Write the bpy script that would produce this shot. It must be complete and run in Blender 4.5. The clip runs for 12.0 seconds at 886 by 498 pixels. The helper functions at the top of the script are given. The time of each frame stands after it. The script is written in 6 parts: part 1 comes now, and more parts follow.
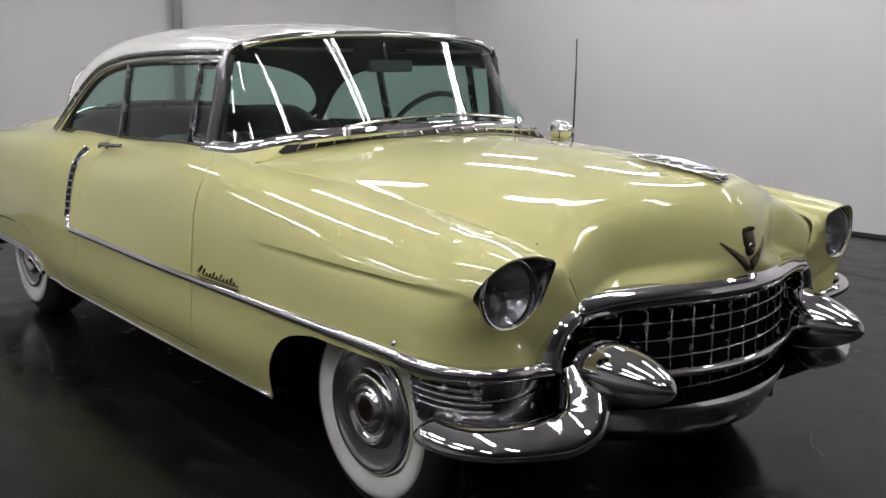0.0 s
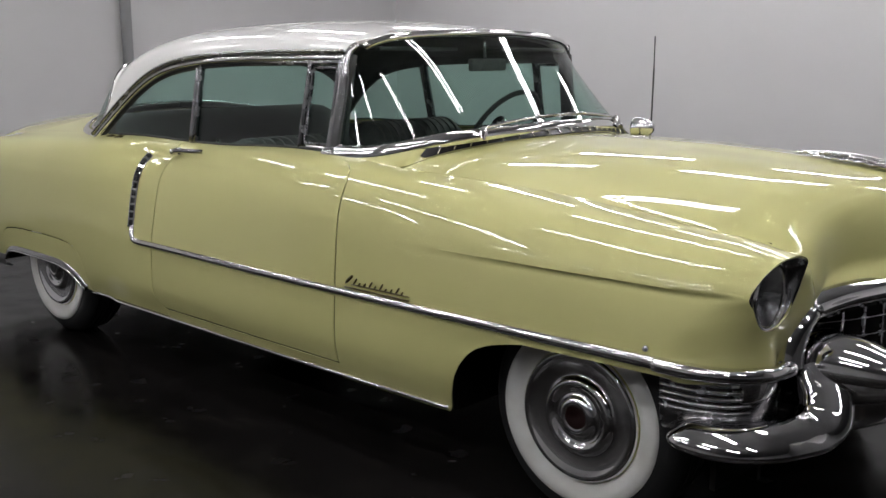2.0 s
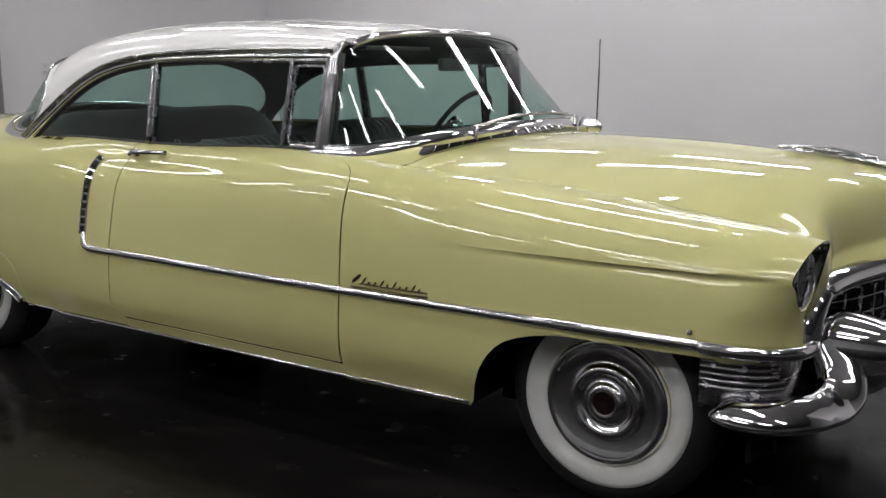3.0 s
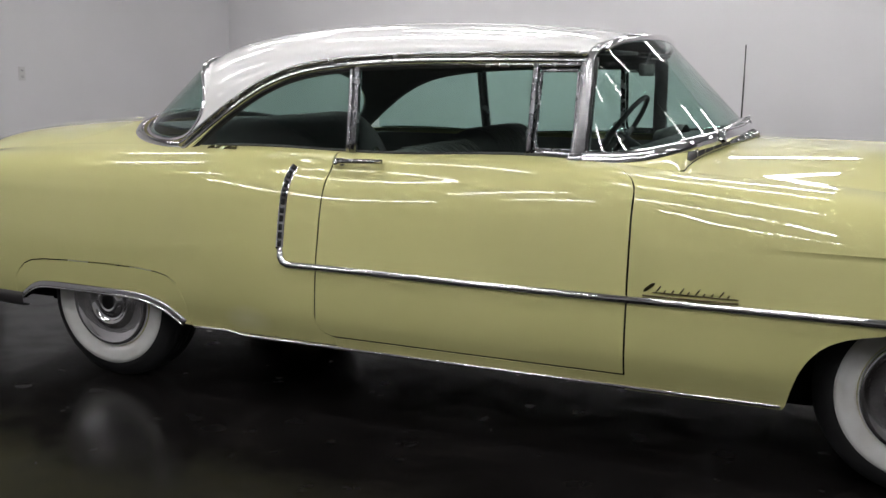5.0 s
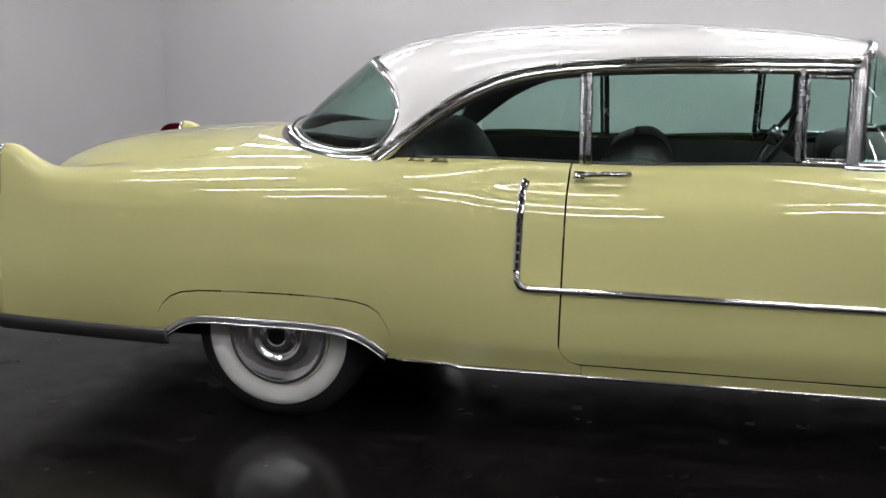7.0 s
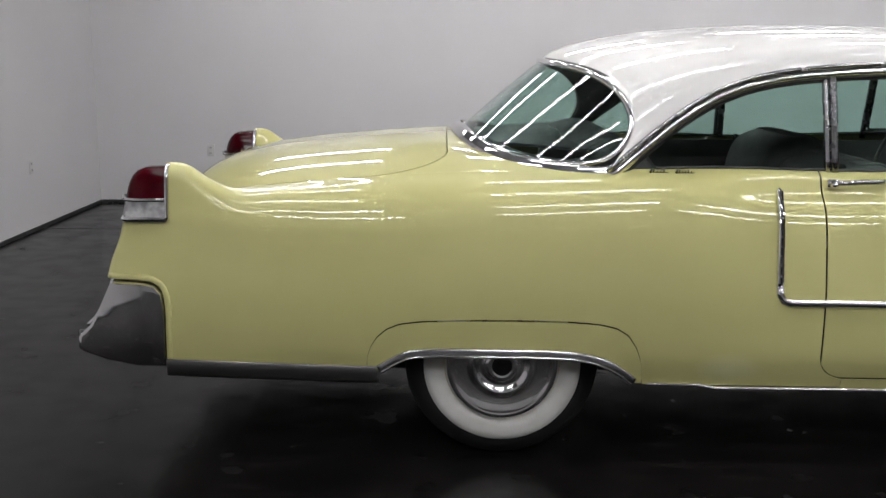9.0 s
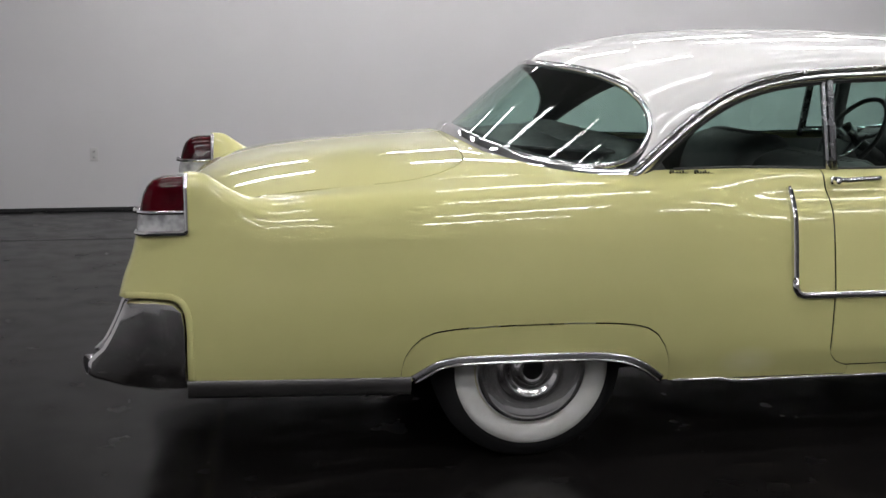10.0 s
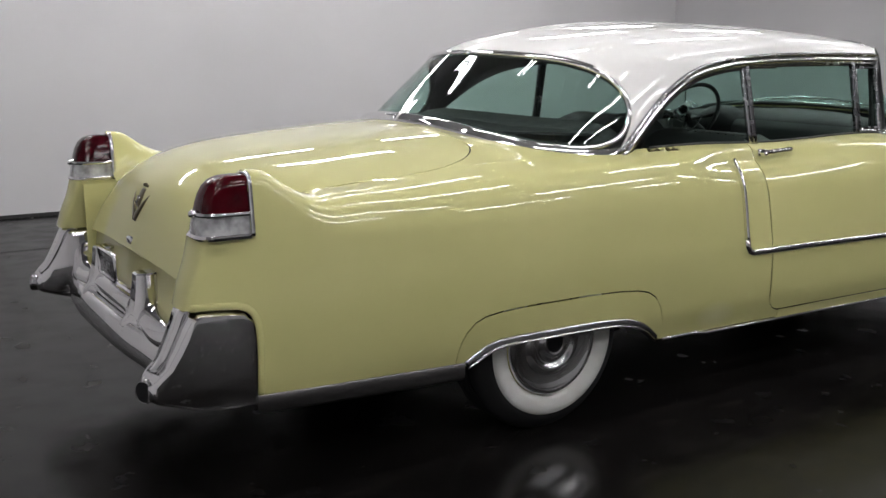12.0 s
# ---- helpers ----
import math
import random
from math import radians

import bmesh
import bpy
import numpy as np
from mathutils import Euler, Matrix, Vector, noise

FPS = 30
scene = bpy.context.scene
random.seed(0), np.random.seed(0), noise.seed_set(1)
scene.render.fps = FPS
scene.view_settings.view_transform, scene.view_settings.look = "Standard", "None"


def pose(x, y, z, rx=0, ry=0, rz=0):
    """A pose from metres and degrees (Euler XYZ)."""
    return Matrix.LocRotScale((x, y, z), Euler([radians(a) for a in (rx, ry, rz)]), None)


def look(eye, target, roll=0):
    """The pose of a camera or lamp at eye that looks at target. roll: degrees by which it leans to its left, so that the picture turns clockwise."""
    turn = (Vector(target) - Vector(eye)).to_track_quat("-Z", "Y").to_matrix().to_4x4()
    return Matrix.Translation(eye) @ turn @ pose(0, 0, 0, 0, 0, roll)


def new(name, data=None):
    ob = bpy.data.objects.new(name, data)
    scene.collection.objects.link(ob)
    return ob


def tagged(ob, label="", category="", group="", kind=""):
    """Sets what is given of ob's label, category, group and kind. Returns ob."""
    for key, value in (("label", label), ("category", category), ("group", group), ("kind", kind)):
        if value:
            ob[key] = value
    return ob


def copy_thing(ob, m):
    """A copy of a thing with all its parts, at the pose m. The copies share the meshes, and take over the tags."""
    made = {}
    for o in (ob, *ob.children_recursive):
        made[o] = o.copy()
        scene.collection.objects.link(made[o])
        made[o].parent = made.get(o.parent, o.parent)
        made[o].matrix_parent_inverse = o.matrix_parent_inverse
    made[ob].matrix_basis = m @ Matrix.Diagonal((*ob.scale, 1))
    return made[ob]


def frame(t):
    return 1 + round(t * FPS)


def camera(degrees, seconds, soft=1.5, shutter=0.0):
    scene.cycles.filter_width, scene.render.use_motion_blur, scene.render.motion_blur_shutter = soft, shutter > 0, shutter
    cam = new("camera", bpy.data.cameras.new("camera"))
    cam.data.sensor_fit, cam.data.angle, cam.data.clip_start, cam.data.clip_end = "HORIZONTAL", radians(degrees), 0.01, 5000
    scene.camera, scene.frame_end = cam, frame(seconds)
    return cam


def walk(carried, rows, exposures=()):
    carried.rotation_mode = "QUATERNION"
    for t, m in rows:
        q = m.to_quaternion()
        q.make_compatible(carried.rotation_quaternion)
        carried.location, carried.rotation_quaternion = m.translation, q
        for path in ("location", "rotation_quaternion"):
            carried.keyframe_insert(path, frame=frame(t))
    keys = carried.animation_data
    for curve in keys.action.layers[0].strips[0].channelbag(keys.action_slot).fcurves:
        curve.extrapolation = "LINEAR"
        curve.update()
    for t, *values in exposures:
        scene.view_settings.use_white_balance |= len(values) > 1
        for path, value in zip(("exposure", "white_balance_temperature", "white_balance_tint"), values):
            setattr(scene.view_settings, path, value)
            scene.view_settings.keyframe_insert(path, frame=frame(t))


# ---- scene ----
cam = camera(48.4, 12.0)
PATH = [
    (0, (4.004, -2.495, 1.383), (2.48, -1.253, 1.016), 0.2),
    (0.5, (3.841, -2.649, 1.392), (2.378, -1.336, 1.022), 0.1),
    (1, (3.637, -2.843, 1.392), (2.254, -1.445, 1.031), 0.1),
    (1.5, (3.431, -3.017, 1.402), (2.109, -1.563, 1.034), 0.1),
    (2, (3.245, -3.198, 1.406), (1.916, -1.753, 1.026), -0.2),
    (2.5, (3.043, -3.395, 1.404), (1.86, -1.828, 1.021), -0.4),
    (2.7, (2.937, -3.483, 1.398), (1.815, -1.871, 1.021), -0.1),
    (4.3, (1.975, -4.024, 1.327), (1.111, -2.255, 0.978), 0.3),
    (4.5, (1.817, -4.086, 1.329), (0.976, -2.304, 0.985), 0.4),
    (5, (1.387, -4.22, 1.369), (0.62, -2.408, 1.013), 0.4),
    (5.5, (0.982, -4.265, 1.376), (0.301, -2.416, 1.033), 0.3),
    (6, (0.566, -4.311, 1.388), (-0.076, -2.451, 1.029), 0.5),
    (6.5, (0.14, -4.393, 1.398), (-0.427, -2.511, 1.028), 0.6),
    (6.7, (-0.02, -4.4, 1.405), (-0.522, -2.5, 1.033), 0.6),
    (8.3, (-1.227, -4.288, 1.456), (-1.347, -2.329, 1.069), 0.5),
    (8.5, (-1.398, -4.283, 1.458), (-1.514, -2.325, 1.067), 0.7),
    (9, (-1.835, -4.272, 1.458), (-1.846, -2.311, 1.066), 0.4),
    (9.5, (-2.211, -4.22, 1.458), (-2.059, -2.263, 1.075), -0.1),
    (10, (-2.545, -4.155, 1.471), (-2.206, -2.224, 1.077), 0.6),
    (10.5, (-2.938, -4.083, 1.451), (-2.426, -2.191, 1.053), 0.9),
    (11, (-3.309, -3.969, 1.441), (-2.589, -2.144, 1.053), 0.6),
    (11.5, (-3.639, -3.826, 1.426), (-2.733, -2.085, 1.04), 0.6),
    (12, (-3.945, -3.649, 1.43), (-2.878, -2.004, 1.036), 0.6),
]
walk(cam, [(t, look(eye, target, roll)) for t, eye, target, roll in PATH], exposures=((0, 0.02), (1, -0.08), (2.5, -0.14), (4.5, 0.0), (6.5, 0.11), (8.5, 0.04), (12, 0.0)))

# ---- world and light ----
world = bpy.data.worlds.new("world")
scene.world = world
world.use_nodes = True
world.node_tree.nodes["Background"].inputs[0].default_value = (0.5, 0.5, 0.52, 1)
world.node_tree.nodes["Background"].inputs[1].default_value = 0.02

TUBE_POWER = 37.5


# ---- materials ----
def material(name, base, rough=0.5, metal=0.0, coat=0.0, spec=0.5):
    m = bpy.data.materials.new(name)
    m.use_nodes = True
    b = m.node_tree.nodes["Principled BSDF"]
    b.inputs["Base Color"].default_value = (*base, 1)
    b.inputs["Roughness"].default_value = rough
    b.inputs["Metallic"].default_value = metal
    b.inputs["Coat Weight"].default_value = coat
    b.inputs["Coat Roughness"].default_value = 0.012
    b.inputs["Specular IOR Level"].default_value = spec
    return m


def nodes_of(m):
    return m.node_tree, m.node_tree.nodes["Principled BSDF"]


def vary(m, a, b, scale, detail=6.0, stretch=(1, 1, 1), lo=0.35, hi=0.65):
    """Base colour wanders between a and b over object space."""
    t, p = nodes_of(m)
    co = t.nodes.new("ShaderNodeTexCoord")
    mp = t.nodes.new("ShaderNodeMapping")
    mp.inputs["Scale"].default_value = stretch
    n = t.nodes.new("ShaderNodeTexNoise")
    n.inputs["Scale"].default_value, n.inputs["Detail"].default_value = scale, detail
    r = t.nodes.new("ShaderNodeValToRGB")
    r.color_ramp.elements[0].position, r.color_ramp.elements[0].color = lo, (*a, 1)
    r.color_ramp.elements[1].position, r.color_ramp.elements[1].color = hi, (*b, 1)
    t.links.new(co.outputs["Object"], mp.inputs["Vector"])
    t.links.new(mp.outputs["Vector"], n.inputs["Vector"])
    t.links.new(n.outputs["Fac"], r.inputs["Fac"])
    t.links.new(r.outputs["Color"], p.inputs["Base Color"])
    return n


def rough_vary(m, lo, hi, scale):
    t, p = nodes_of(m)
    co = t.nodes.new("ShaderNodeTexCoord")
    n = t.nodes.new("ShaderNodeTexNoise")
    n.inputs["Scale"].default_value, n.inputs["Detail"].default_value = scale, 5
    r = t.nodes.new("ShaderNodeMapRange")
    r.inputs["From Min"].default_value, r.inputs["From Max"].default_value = 0.3, 0.7
    r.inputs["To Min"].default_value, r.inputs["To Max"].default_value = lo, hi
    t.links.new(co.outputs["Object"], n.inputs["Vector"])
    t.links.new(n.outputs["Fac"], r.inputs["Value"])
    t.links.new(r.outputs["Result"], p.inputs["Roughness"])


def bumped(m, scale, strength, dist=0.002, detail=4.0):
    t, p = nodes_of(m)
    co = t.nodes.new("ShaderNodeTexCoord")
    n = t.nodes.new("ShaderNodeTexNoise")
    n.inputs["Scale"].default_value, n.inputs["Detail"].default_value = scale, detail
    b = t.nodes.new("ShaderNodeBump")
    b.inputs["Strength"].default_value, b.inputs["Distance"].default_value = strength, dist
    t.links.new(co.outputs["Object"], n.inputs["Vector"])
    t.links.new(n.outputs["Fac"], b.inputs["Height"])
    t.links.new(b.outputs["Normal"], p.inputs["Normal"])


def pane(name, tint):
    """Thin tinted window glass: clear see-through with a Fresnel mirror on it."""
    m = bpy.data.materials.new(name)
    m.use_nodes = True
    t = m.node_tree
    t.nodes.clear()
    out = t.nodes.new("ShaderNodeOutputMaterial")
    mix = t.nodes.new("ShaderNodeMixShader")
    lw = t.nodes.new("ShaderNodeLayerWeight")
    lw.inputs["Blend"].default_value = 0.5
    pw = t.nodes.new("ShaderNodeMath")
    pw.operation, pw.inputs[1].default_value = "POWER", 5.0
    fr = t.nodes.new("ShaderNodeMath")
    fr.operation, fr.inputs[1].default_value, fr.inputs[2].default_value = "MULTIPLY_ADD", 0.92, 0.075
    t.links.new(lw.outputs["Facing"], pw.inputs[0])
    t.links.new(pw.outputs[0], fr.inputs[0])
    tr = t.nodes.new("ShaderNodeBsdfTransparent")
    tr.inputs["Color"].default_value = (*tint, 1)
    gl = t.nodes.new("ShaderNodeBsdfGlossy")
    gl.inputs["Roughness"].default_value = 0.0
    t.links.new(fr.outputs[0], mix.inputs[0])
    t.links.new(tr.outputs[0], mix.inputs[1])
    t.links.new(gl.outputs[0], mix.inputs[2])
    t.links.new(mix.outputs[0], out.inputs["Surface"])
    return m


YELLOW = material("yellow_enamel", (0.575, 0.553, 0.245), 0.45, coat=1.0, spec=0.15)
vary(YELLOW, (0.566, 0.546, 0.238), (0.584, 0.56, 0.252), 2.5)
# a paler, soft-edged spot low on the quarter panel
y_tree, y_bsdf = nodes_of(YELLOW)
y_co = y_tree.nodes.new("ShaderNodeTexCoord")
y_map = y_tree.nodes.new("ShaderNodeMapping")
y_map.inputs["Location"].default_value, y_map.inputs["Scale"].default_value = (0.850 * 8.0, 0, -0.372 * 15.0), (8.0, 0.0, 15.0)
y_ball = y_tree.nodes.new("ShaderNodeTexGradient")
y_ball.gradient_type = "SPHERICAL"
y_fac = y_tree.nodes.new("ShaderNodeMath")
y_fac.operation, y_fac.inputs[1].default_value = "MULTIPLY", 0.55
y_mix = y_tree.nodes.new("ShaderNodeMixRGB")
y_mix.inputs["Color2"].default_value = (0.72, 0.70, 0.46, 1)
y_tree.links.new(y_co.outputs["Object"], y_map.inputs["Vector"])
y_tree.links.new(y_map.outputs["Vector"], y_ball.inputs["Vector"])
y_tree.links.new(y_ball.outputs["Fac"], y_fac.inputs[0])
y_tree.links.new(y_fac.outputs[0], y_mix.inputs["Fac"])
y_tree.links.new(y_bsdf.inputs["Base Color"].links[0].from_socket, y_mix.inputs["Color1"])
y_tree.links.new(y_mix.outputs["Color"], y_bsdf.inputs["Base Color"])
WHITE = material("white_enamel", (0.82, 0.81, 0.80), 0.45, coat=1.0, spec=0.15)
vary(WHITE, (0.81, 0.80, 0.79), (0.83, 0.82, 0.81), 2.0)
CHROME = material("chrome", (0.78, 0.77, 0.78), 0.05, metal=1.0)
rough_vary(CHROME, 0.03, 0.09, 18)
DULL = material("brushed_stainless", (0.40, 0.395, 0.41), 0.22, metal=1.0)
rough_vary(DULL, 0.16, 0.3, 25)
SATIN = material("satin_stainless", (0.40, 0.395, 0.405), 0.2, metal=1.0)
rough_vary(SATIN, 0.17, 0.22, 20)
STEEL = material("dark_grey_steel", (0.20, 0.20, 0.21), 0.25, metal=1.0)
rough_vary(STEEL, 0.2, 0.32, 25)
ROCKER = material("dull_grey_rocker", (0.13, 0.125, 0.125), 0.38, metal=0.8)
rough_vary(ROCKER, 0.32, 0.46, 14)
BLACK = material("black_underbody", (0.006, 0.006, 0.006), 0.9, spec=0.1)
vary(BLACK, (0.004, 0.004, 0.004), (0.01, 0.009, 0.008), 8)
SLOT = material("black_paint", (0.008, 0.008, 0.009), 0.35)
RUBBER = material("tyre_rubber", (0.012, 0.012, 0.013), 0.75)
bumped(RUBBER, 120, 0.3)
WALLWHITE = material("whitewall_rubber", (0.74, 0.74, 0.73), 0.6)
vary(WALLWHITE, (0.68, 0.67, 0.64), (0.78, 0.78, 0.77), 9)
RED = material("red_plastic", (0.10, 0.001, 0.006), 0.10, spec=0.25)
vary(RED, (0.018, 0.0004, 0.002), (0.055, 0.0006, 0.004), 9, 2.0)
bumped(RED, 160, 0.03)
MEDAL = material("red_medallion", (0.014, 0.005, 0.005), 0.25)
CLEAR = material("ribbed_clear_plastic", (0.36, 0.36, 0.37), 0.2, coat=1.0)
vary(CLEAR, (0.22, 0.22, 0.23), (0.5, 0.5, 0.51), 22, 2.0)
bumped(CLEAR, 140, 0.5)
GLASS = pane("tinted_glass", (0.645, 0.805, 0.755))
SEAT = material("grey_green_upholstery", (0.035, 0.038, 0.036), 0.8)
vary(SEAT, (0.068, 0.072, 0.069), (0.098, 0.103, 0.098), 30)
bumped(SEAT, 260, 0.4)
CLOTH = material("pale_seat_vinyl", (0.26, 0.27, 0.23), 0.55)
vary(CLOTH, (0.22, 0.23, 0.2), (0.3, 0.3, 0.26), 14)
STRIPE = material("striped_seat_cloth", (0.115, 0.118, 0.114), 0.9)
TRIM = material("dark_interior_trim", (0.02, 0.021, 0.021), 0.6)
vary(TRIM, (0.024, 0.025, 0.025), (0.040, 0.041, 0.040), 20)
LINING = material("grey_green_door_lining", (0.09, 0.097, 0.093), 0.6)
vary(LINING, (0.10, 0.108, 0.104), (0.14, 0.15, 0.144), 9)
MIRROR = material("mirror_glass", (0.85, 0.85, 0.85), 0.01, metal=1.0)
LAMPGLASS = pane("headlamp_glass", (0.80, 0.81, 0.82))
REFLECTOR = material("silvered_reflector", (0.50, 0.50, 0.51), 0.24, metal=1.0)
bumped(REFLECTOR, 60, 0.5, 0.004, 2.0)
WALL = material("white_wall_paint", (0.62, 0.61, 0.625), 0.75)
vary(WALL, (0.60, 0.59, 0.605), (0.64, 0.63, 0.645), 0.6)
bumped(WALL, 60, 0.15)
CEIL = material("grey_ceiling_paint", (0.24, 0.24, 0.25), 0.85)
vary(CEIL, (0.225, 0.225, 0.235), (0.265, 0.265, 0.275), 1.2)
# grey of the unseen walls, set by how dark chrome mirrors them
DARKWALL = material("grey_wall_paint", (0.42, 0.42, 0.425), 0.8)
vary(DARKWALL, (0.40, 0.40, 0.405), (0.45, 0.45, 0.455), 0.8)
BASE = material("black_baseboard", (0.02, 0.02, 0.022), 0.5)
PLASTIC = material("grey_white_plastic", (0.55, 0.54, 0.54), 0.4)
PIPE = material("grey_painted_steel", (0.26, 0.26, 0.27), 0.5)
HOUSING = material("white_fixture_steel", (0.5, 0.5, 0.5), 0.5)

FLOOR = material("polished_dark_concrete", (0.02, 0.019, 0.019), 0.3, spec=0.12)
floor_noise = vary(FLOOR, (0.004, 0.0036, 0.0036), (0.011, 0.010, 0.0097), 1.1, 9.0, lo=0.3, hi=0.72)
rough_vary(FLOOR, 0.13, 0.29, 5.5)
bumped(FLOOR, 5.0, 0.06, 0.01, 8.0)
# faint dusty scuffs drawn out along the floor
ft, fp = nodes_of(FLOOR)
f_co = ft.nodes.new("ShaderNodeTexCoord")
f_map = ft.nodes.new("ShaderNodeMapping")
f_map.inputs["Scale"].default_value = (1.2, 6.0, 1.0)
f_map.inputs["Rotation"].default_value = (0, 0, 0.5)
f_noise = ft.nodes.new("ShaderNodeTexNoise")
f_noise.inputs["Scale"].default_value, f_noise.inputs["Detail"].default_value = 3.0, 8.0
f_ramp = ft.nodes.new("ShaderNodeValToRGB")
f_ramp.color_ramp.elements[0].position, f_ramp.color_ramp.elements[0].color = 0.56, (0, 0, 0, 1)
f_ramp.color_ramp.elements[1].position, f_ramp.color_ramp.elements[1].color = 0.74, (1, 1, 1, 1)
f_mix = ft.nodes.new("ShaderNodeMixRGB")
f_mix.inputs["Color2"].default_value = (0.022, 0.019, 0.017, 1)
ft.links.new(f_co.outputs["Object"], f_map.inputs["Vector"])
ft.links.new(f_map.outputs["Vector"], f_noise.inputs["Vector"])
ft.links.new(f_noise.outputs["Fac"], f_ramp.inputs["Fac"])
ft.links.new(f_ramp.outputs["Color"], f_mix.inputs["Fac"])
ft.links.new(fp.inputs["Base Color"].links[0].from_socket, f_mix.inputs["Color1"])
ft.links.new(f_mix.outputs["Color"], fp.inputs["Base Color"])

TUBE = bpy.data.materials.new("fluorescent_tube")
TUBE.use_nodes = True
TUBE.node_tree.nodes.clear()
tube_out = TUBE.node_tree.nodes.new("ShaderNodeOutputMaterial")
tube_em = TUBE.node_tree.nodes.new("ShaderNodeEmission")
tube_em.inputs["Color"].default_value = (0.997, 0.985, 0.99, 1)
tube_em.inputs["Strength"].default_value = TUBE_POWER
TUBE.node_tree.links.new(tube_em.outputs[0], tube_out.inputs["Surface"])


# ---- mesh helpers ----
def part(name, bm, mat, parent=None, label="", smooth=True, thick=0.0, out=None):
    """One mesh object from a bmesh, under parent. thick: sheet thickness, grown inwards."""
    me = bpy.data.meshes.new(name)
    if out is not None:
        bm.normal_update()
        c = Vector(out)
        if sum(f.normal.dot(c) * f.calc_area() for f in bm.faces) < 0:
            bmesh.ops.reverse_faces(bm, faces=bm.faces)
    if thick:
        for e in bm.edges:
            if len(e.link_faces) == 1:
                e.smooth = False
    bm.to_mesh(me)
    bm.free()
    me.materials.append(mat)
    if smooth:
        me.shade_smooth()
    ob = new(name, me)
    if parent is not None:
        ob.parent = parent
    if label:
        tagged(ob, label)
    if thick:
        mod = ob.modifiers.new("sheet", "SOLIDIFY")
        mod.thickness, mod.offset = thick, -1
    return ob


def sharpen(bm, degrees=35):
    bm.normal_update()
    for e in bm.edges:
        if len(e.link_faces) == 2 and e.calc_face_angle(0) > radians(degrees):
            e.smooth = False
    return bm


def grid(P, bm=None, close_u=False, close_v=False):
    """Quads over an array of points [nu, nv, 3]."""
    bm = bm or bmesh.new()
    P = np.asarray(P, float)
    nu, nv = P.shape[:2]
    v = [[bm.verts.new(P[i, j]) for j in range(nv)] for i in range(nu)]
    for i in range(nu if close_u else nu - 1):
        for j in range(nv if close_v else nv - 1):
            a, b = v[i][j], v[(i + 1) % nu][j]
            c, d = v[(i + 1) % nu][(j + 1) % nv], v[i][(j + 1) % nv]
            bm.faces.new((a, b, c, d))
    return bm


def hermite(xs, ys, x):
    """Smooth curve through (xs, ys) rows, at x."""
    xs, ys, x = np.asarray(xs, float), np.asarray(ys, float), np.asarray(x, float)
    if ys.ndim == 1:
        ys = ys[:, None]
        flat = True
    else:
        flat = False
    d = np.diff(ys, axis=0) / np.diff(xs)[:, None]
    h = np.diff(xs)[:, None]
    m = np.empty_like(ys)
    m[0], m[-1] = d[0], d[-1]
    m[1:-1] = (d[:-1] * h[1:] + d[1:] * h[:-1]) / (h[1:] + h[:-1])
    i = np.clip(np.searchsorted(xs, x, side="right") - 1, 0, len(xs) - 2)
    w = (xs[i + 1] - xs[i])[..., None]
    t = ((x - xs[i])[..., None]) / w
    r = (ys[i] * (2 * t**3 - 3 * t**2 + 1) + m[i] * w * (t**3 - 2 * t**2 + t) + ys[i + 1] * (-2 * t**3 + 3 * t**2) + m[i + 1] * w * (t**3 - t**2))
    return r[..., 0] if flat else r


def curve3(pts, n):
    """n points along a smooth curve through 3D points, by chord length."""
    pts = np.asarray(pts, float)
    s = np.r_[0, np.cumsum(np.linalg.norm(np.diff(pts, axis=0), axis=1))]
    return hermite(s, pts, np.linspace(0, s[-1], n))


def sweep(path, normals, section, bm=None, closed=False, scale=None, caps=True):
    """A moulding: section [(across, out)] carried along path; normals give 'out'."""
    path, normals = np.asarray(path, float), np.asarray(normals, float)
    if normals.ndim == 1:
        normals = np.tile(normals, (len(path), 1))
    tan = np.gradient(path, axis=0)
    if closed:
        tan = np.roll(path, -1, axis=0) - np.roll(path, 1, axis=0)
    tan /= np.linalg.norm(tan, axis=1)[:, None]
    nrm = normals - tan * (normals * tan).sum(1)[:, None]
    nrm /= np.linalg.norm(nrm, axis=1)[:, None]
    acr = np.cross(tan, nrm)
    k = np.ones(len(path)) if scale is None else np.asarray(scale, float)
    P = np.array([[path[i] + acr[i] * a * k[i] + nrm[i] * o * k[i] for a, o in section] for i in range(len(path))])
    bm = grid(P, bm, close_u=closed, close_v=True)
    if caps and not closed:
        bm.verts.ensure_lookup_table()
        n, m = len(path), len(section)
        base = len(bm.verts) - n * m
        bm.faces.new([bm.verts[base + j] for j in range(m)])
        bm.faces.new([bm.verts[base + (n - 1) * m + j] for j in reversed(range(m))])
    bmesh.ops.recalc_face_normals(bm, faces=bm.faces)
    return bm


def dome(w, h, n=7, foot=0.003):
    """Half-round section, w wide and h proud."""
    return [(-w / 2, -foot)] + [(-w / 2 * math.cos(math.pi * i / (n - 1)), h * math.sin(math.pi * i / (n - 1))) for i in range(n)] + [(w / 2, -foot)]


def ring(r, n=8):
    return [(r * math.cos(2 * math.pi * i / n), r * math.sin(2 * math.pi * i / n)) for i in range(n)]


def lathe(profile, n=48, bm=None):
    """Turn (radius, along y) rows round the y axis."""
    P = [[(r * math.cos(2 * math.pi * i / n), y, r * math.sin(2 * math.pi * i / n)) for r, y in profile] for i in range(n)]
    return grid(P, bm, close_u=True)


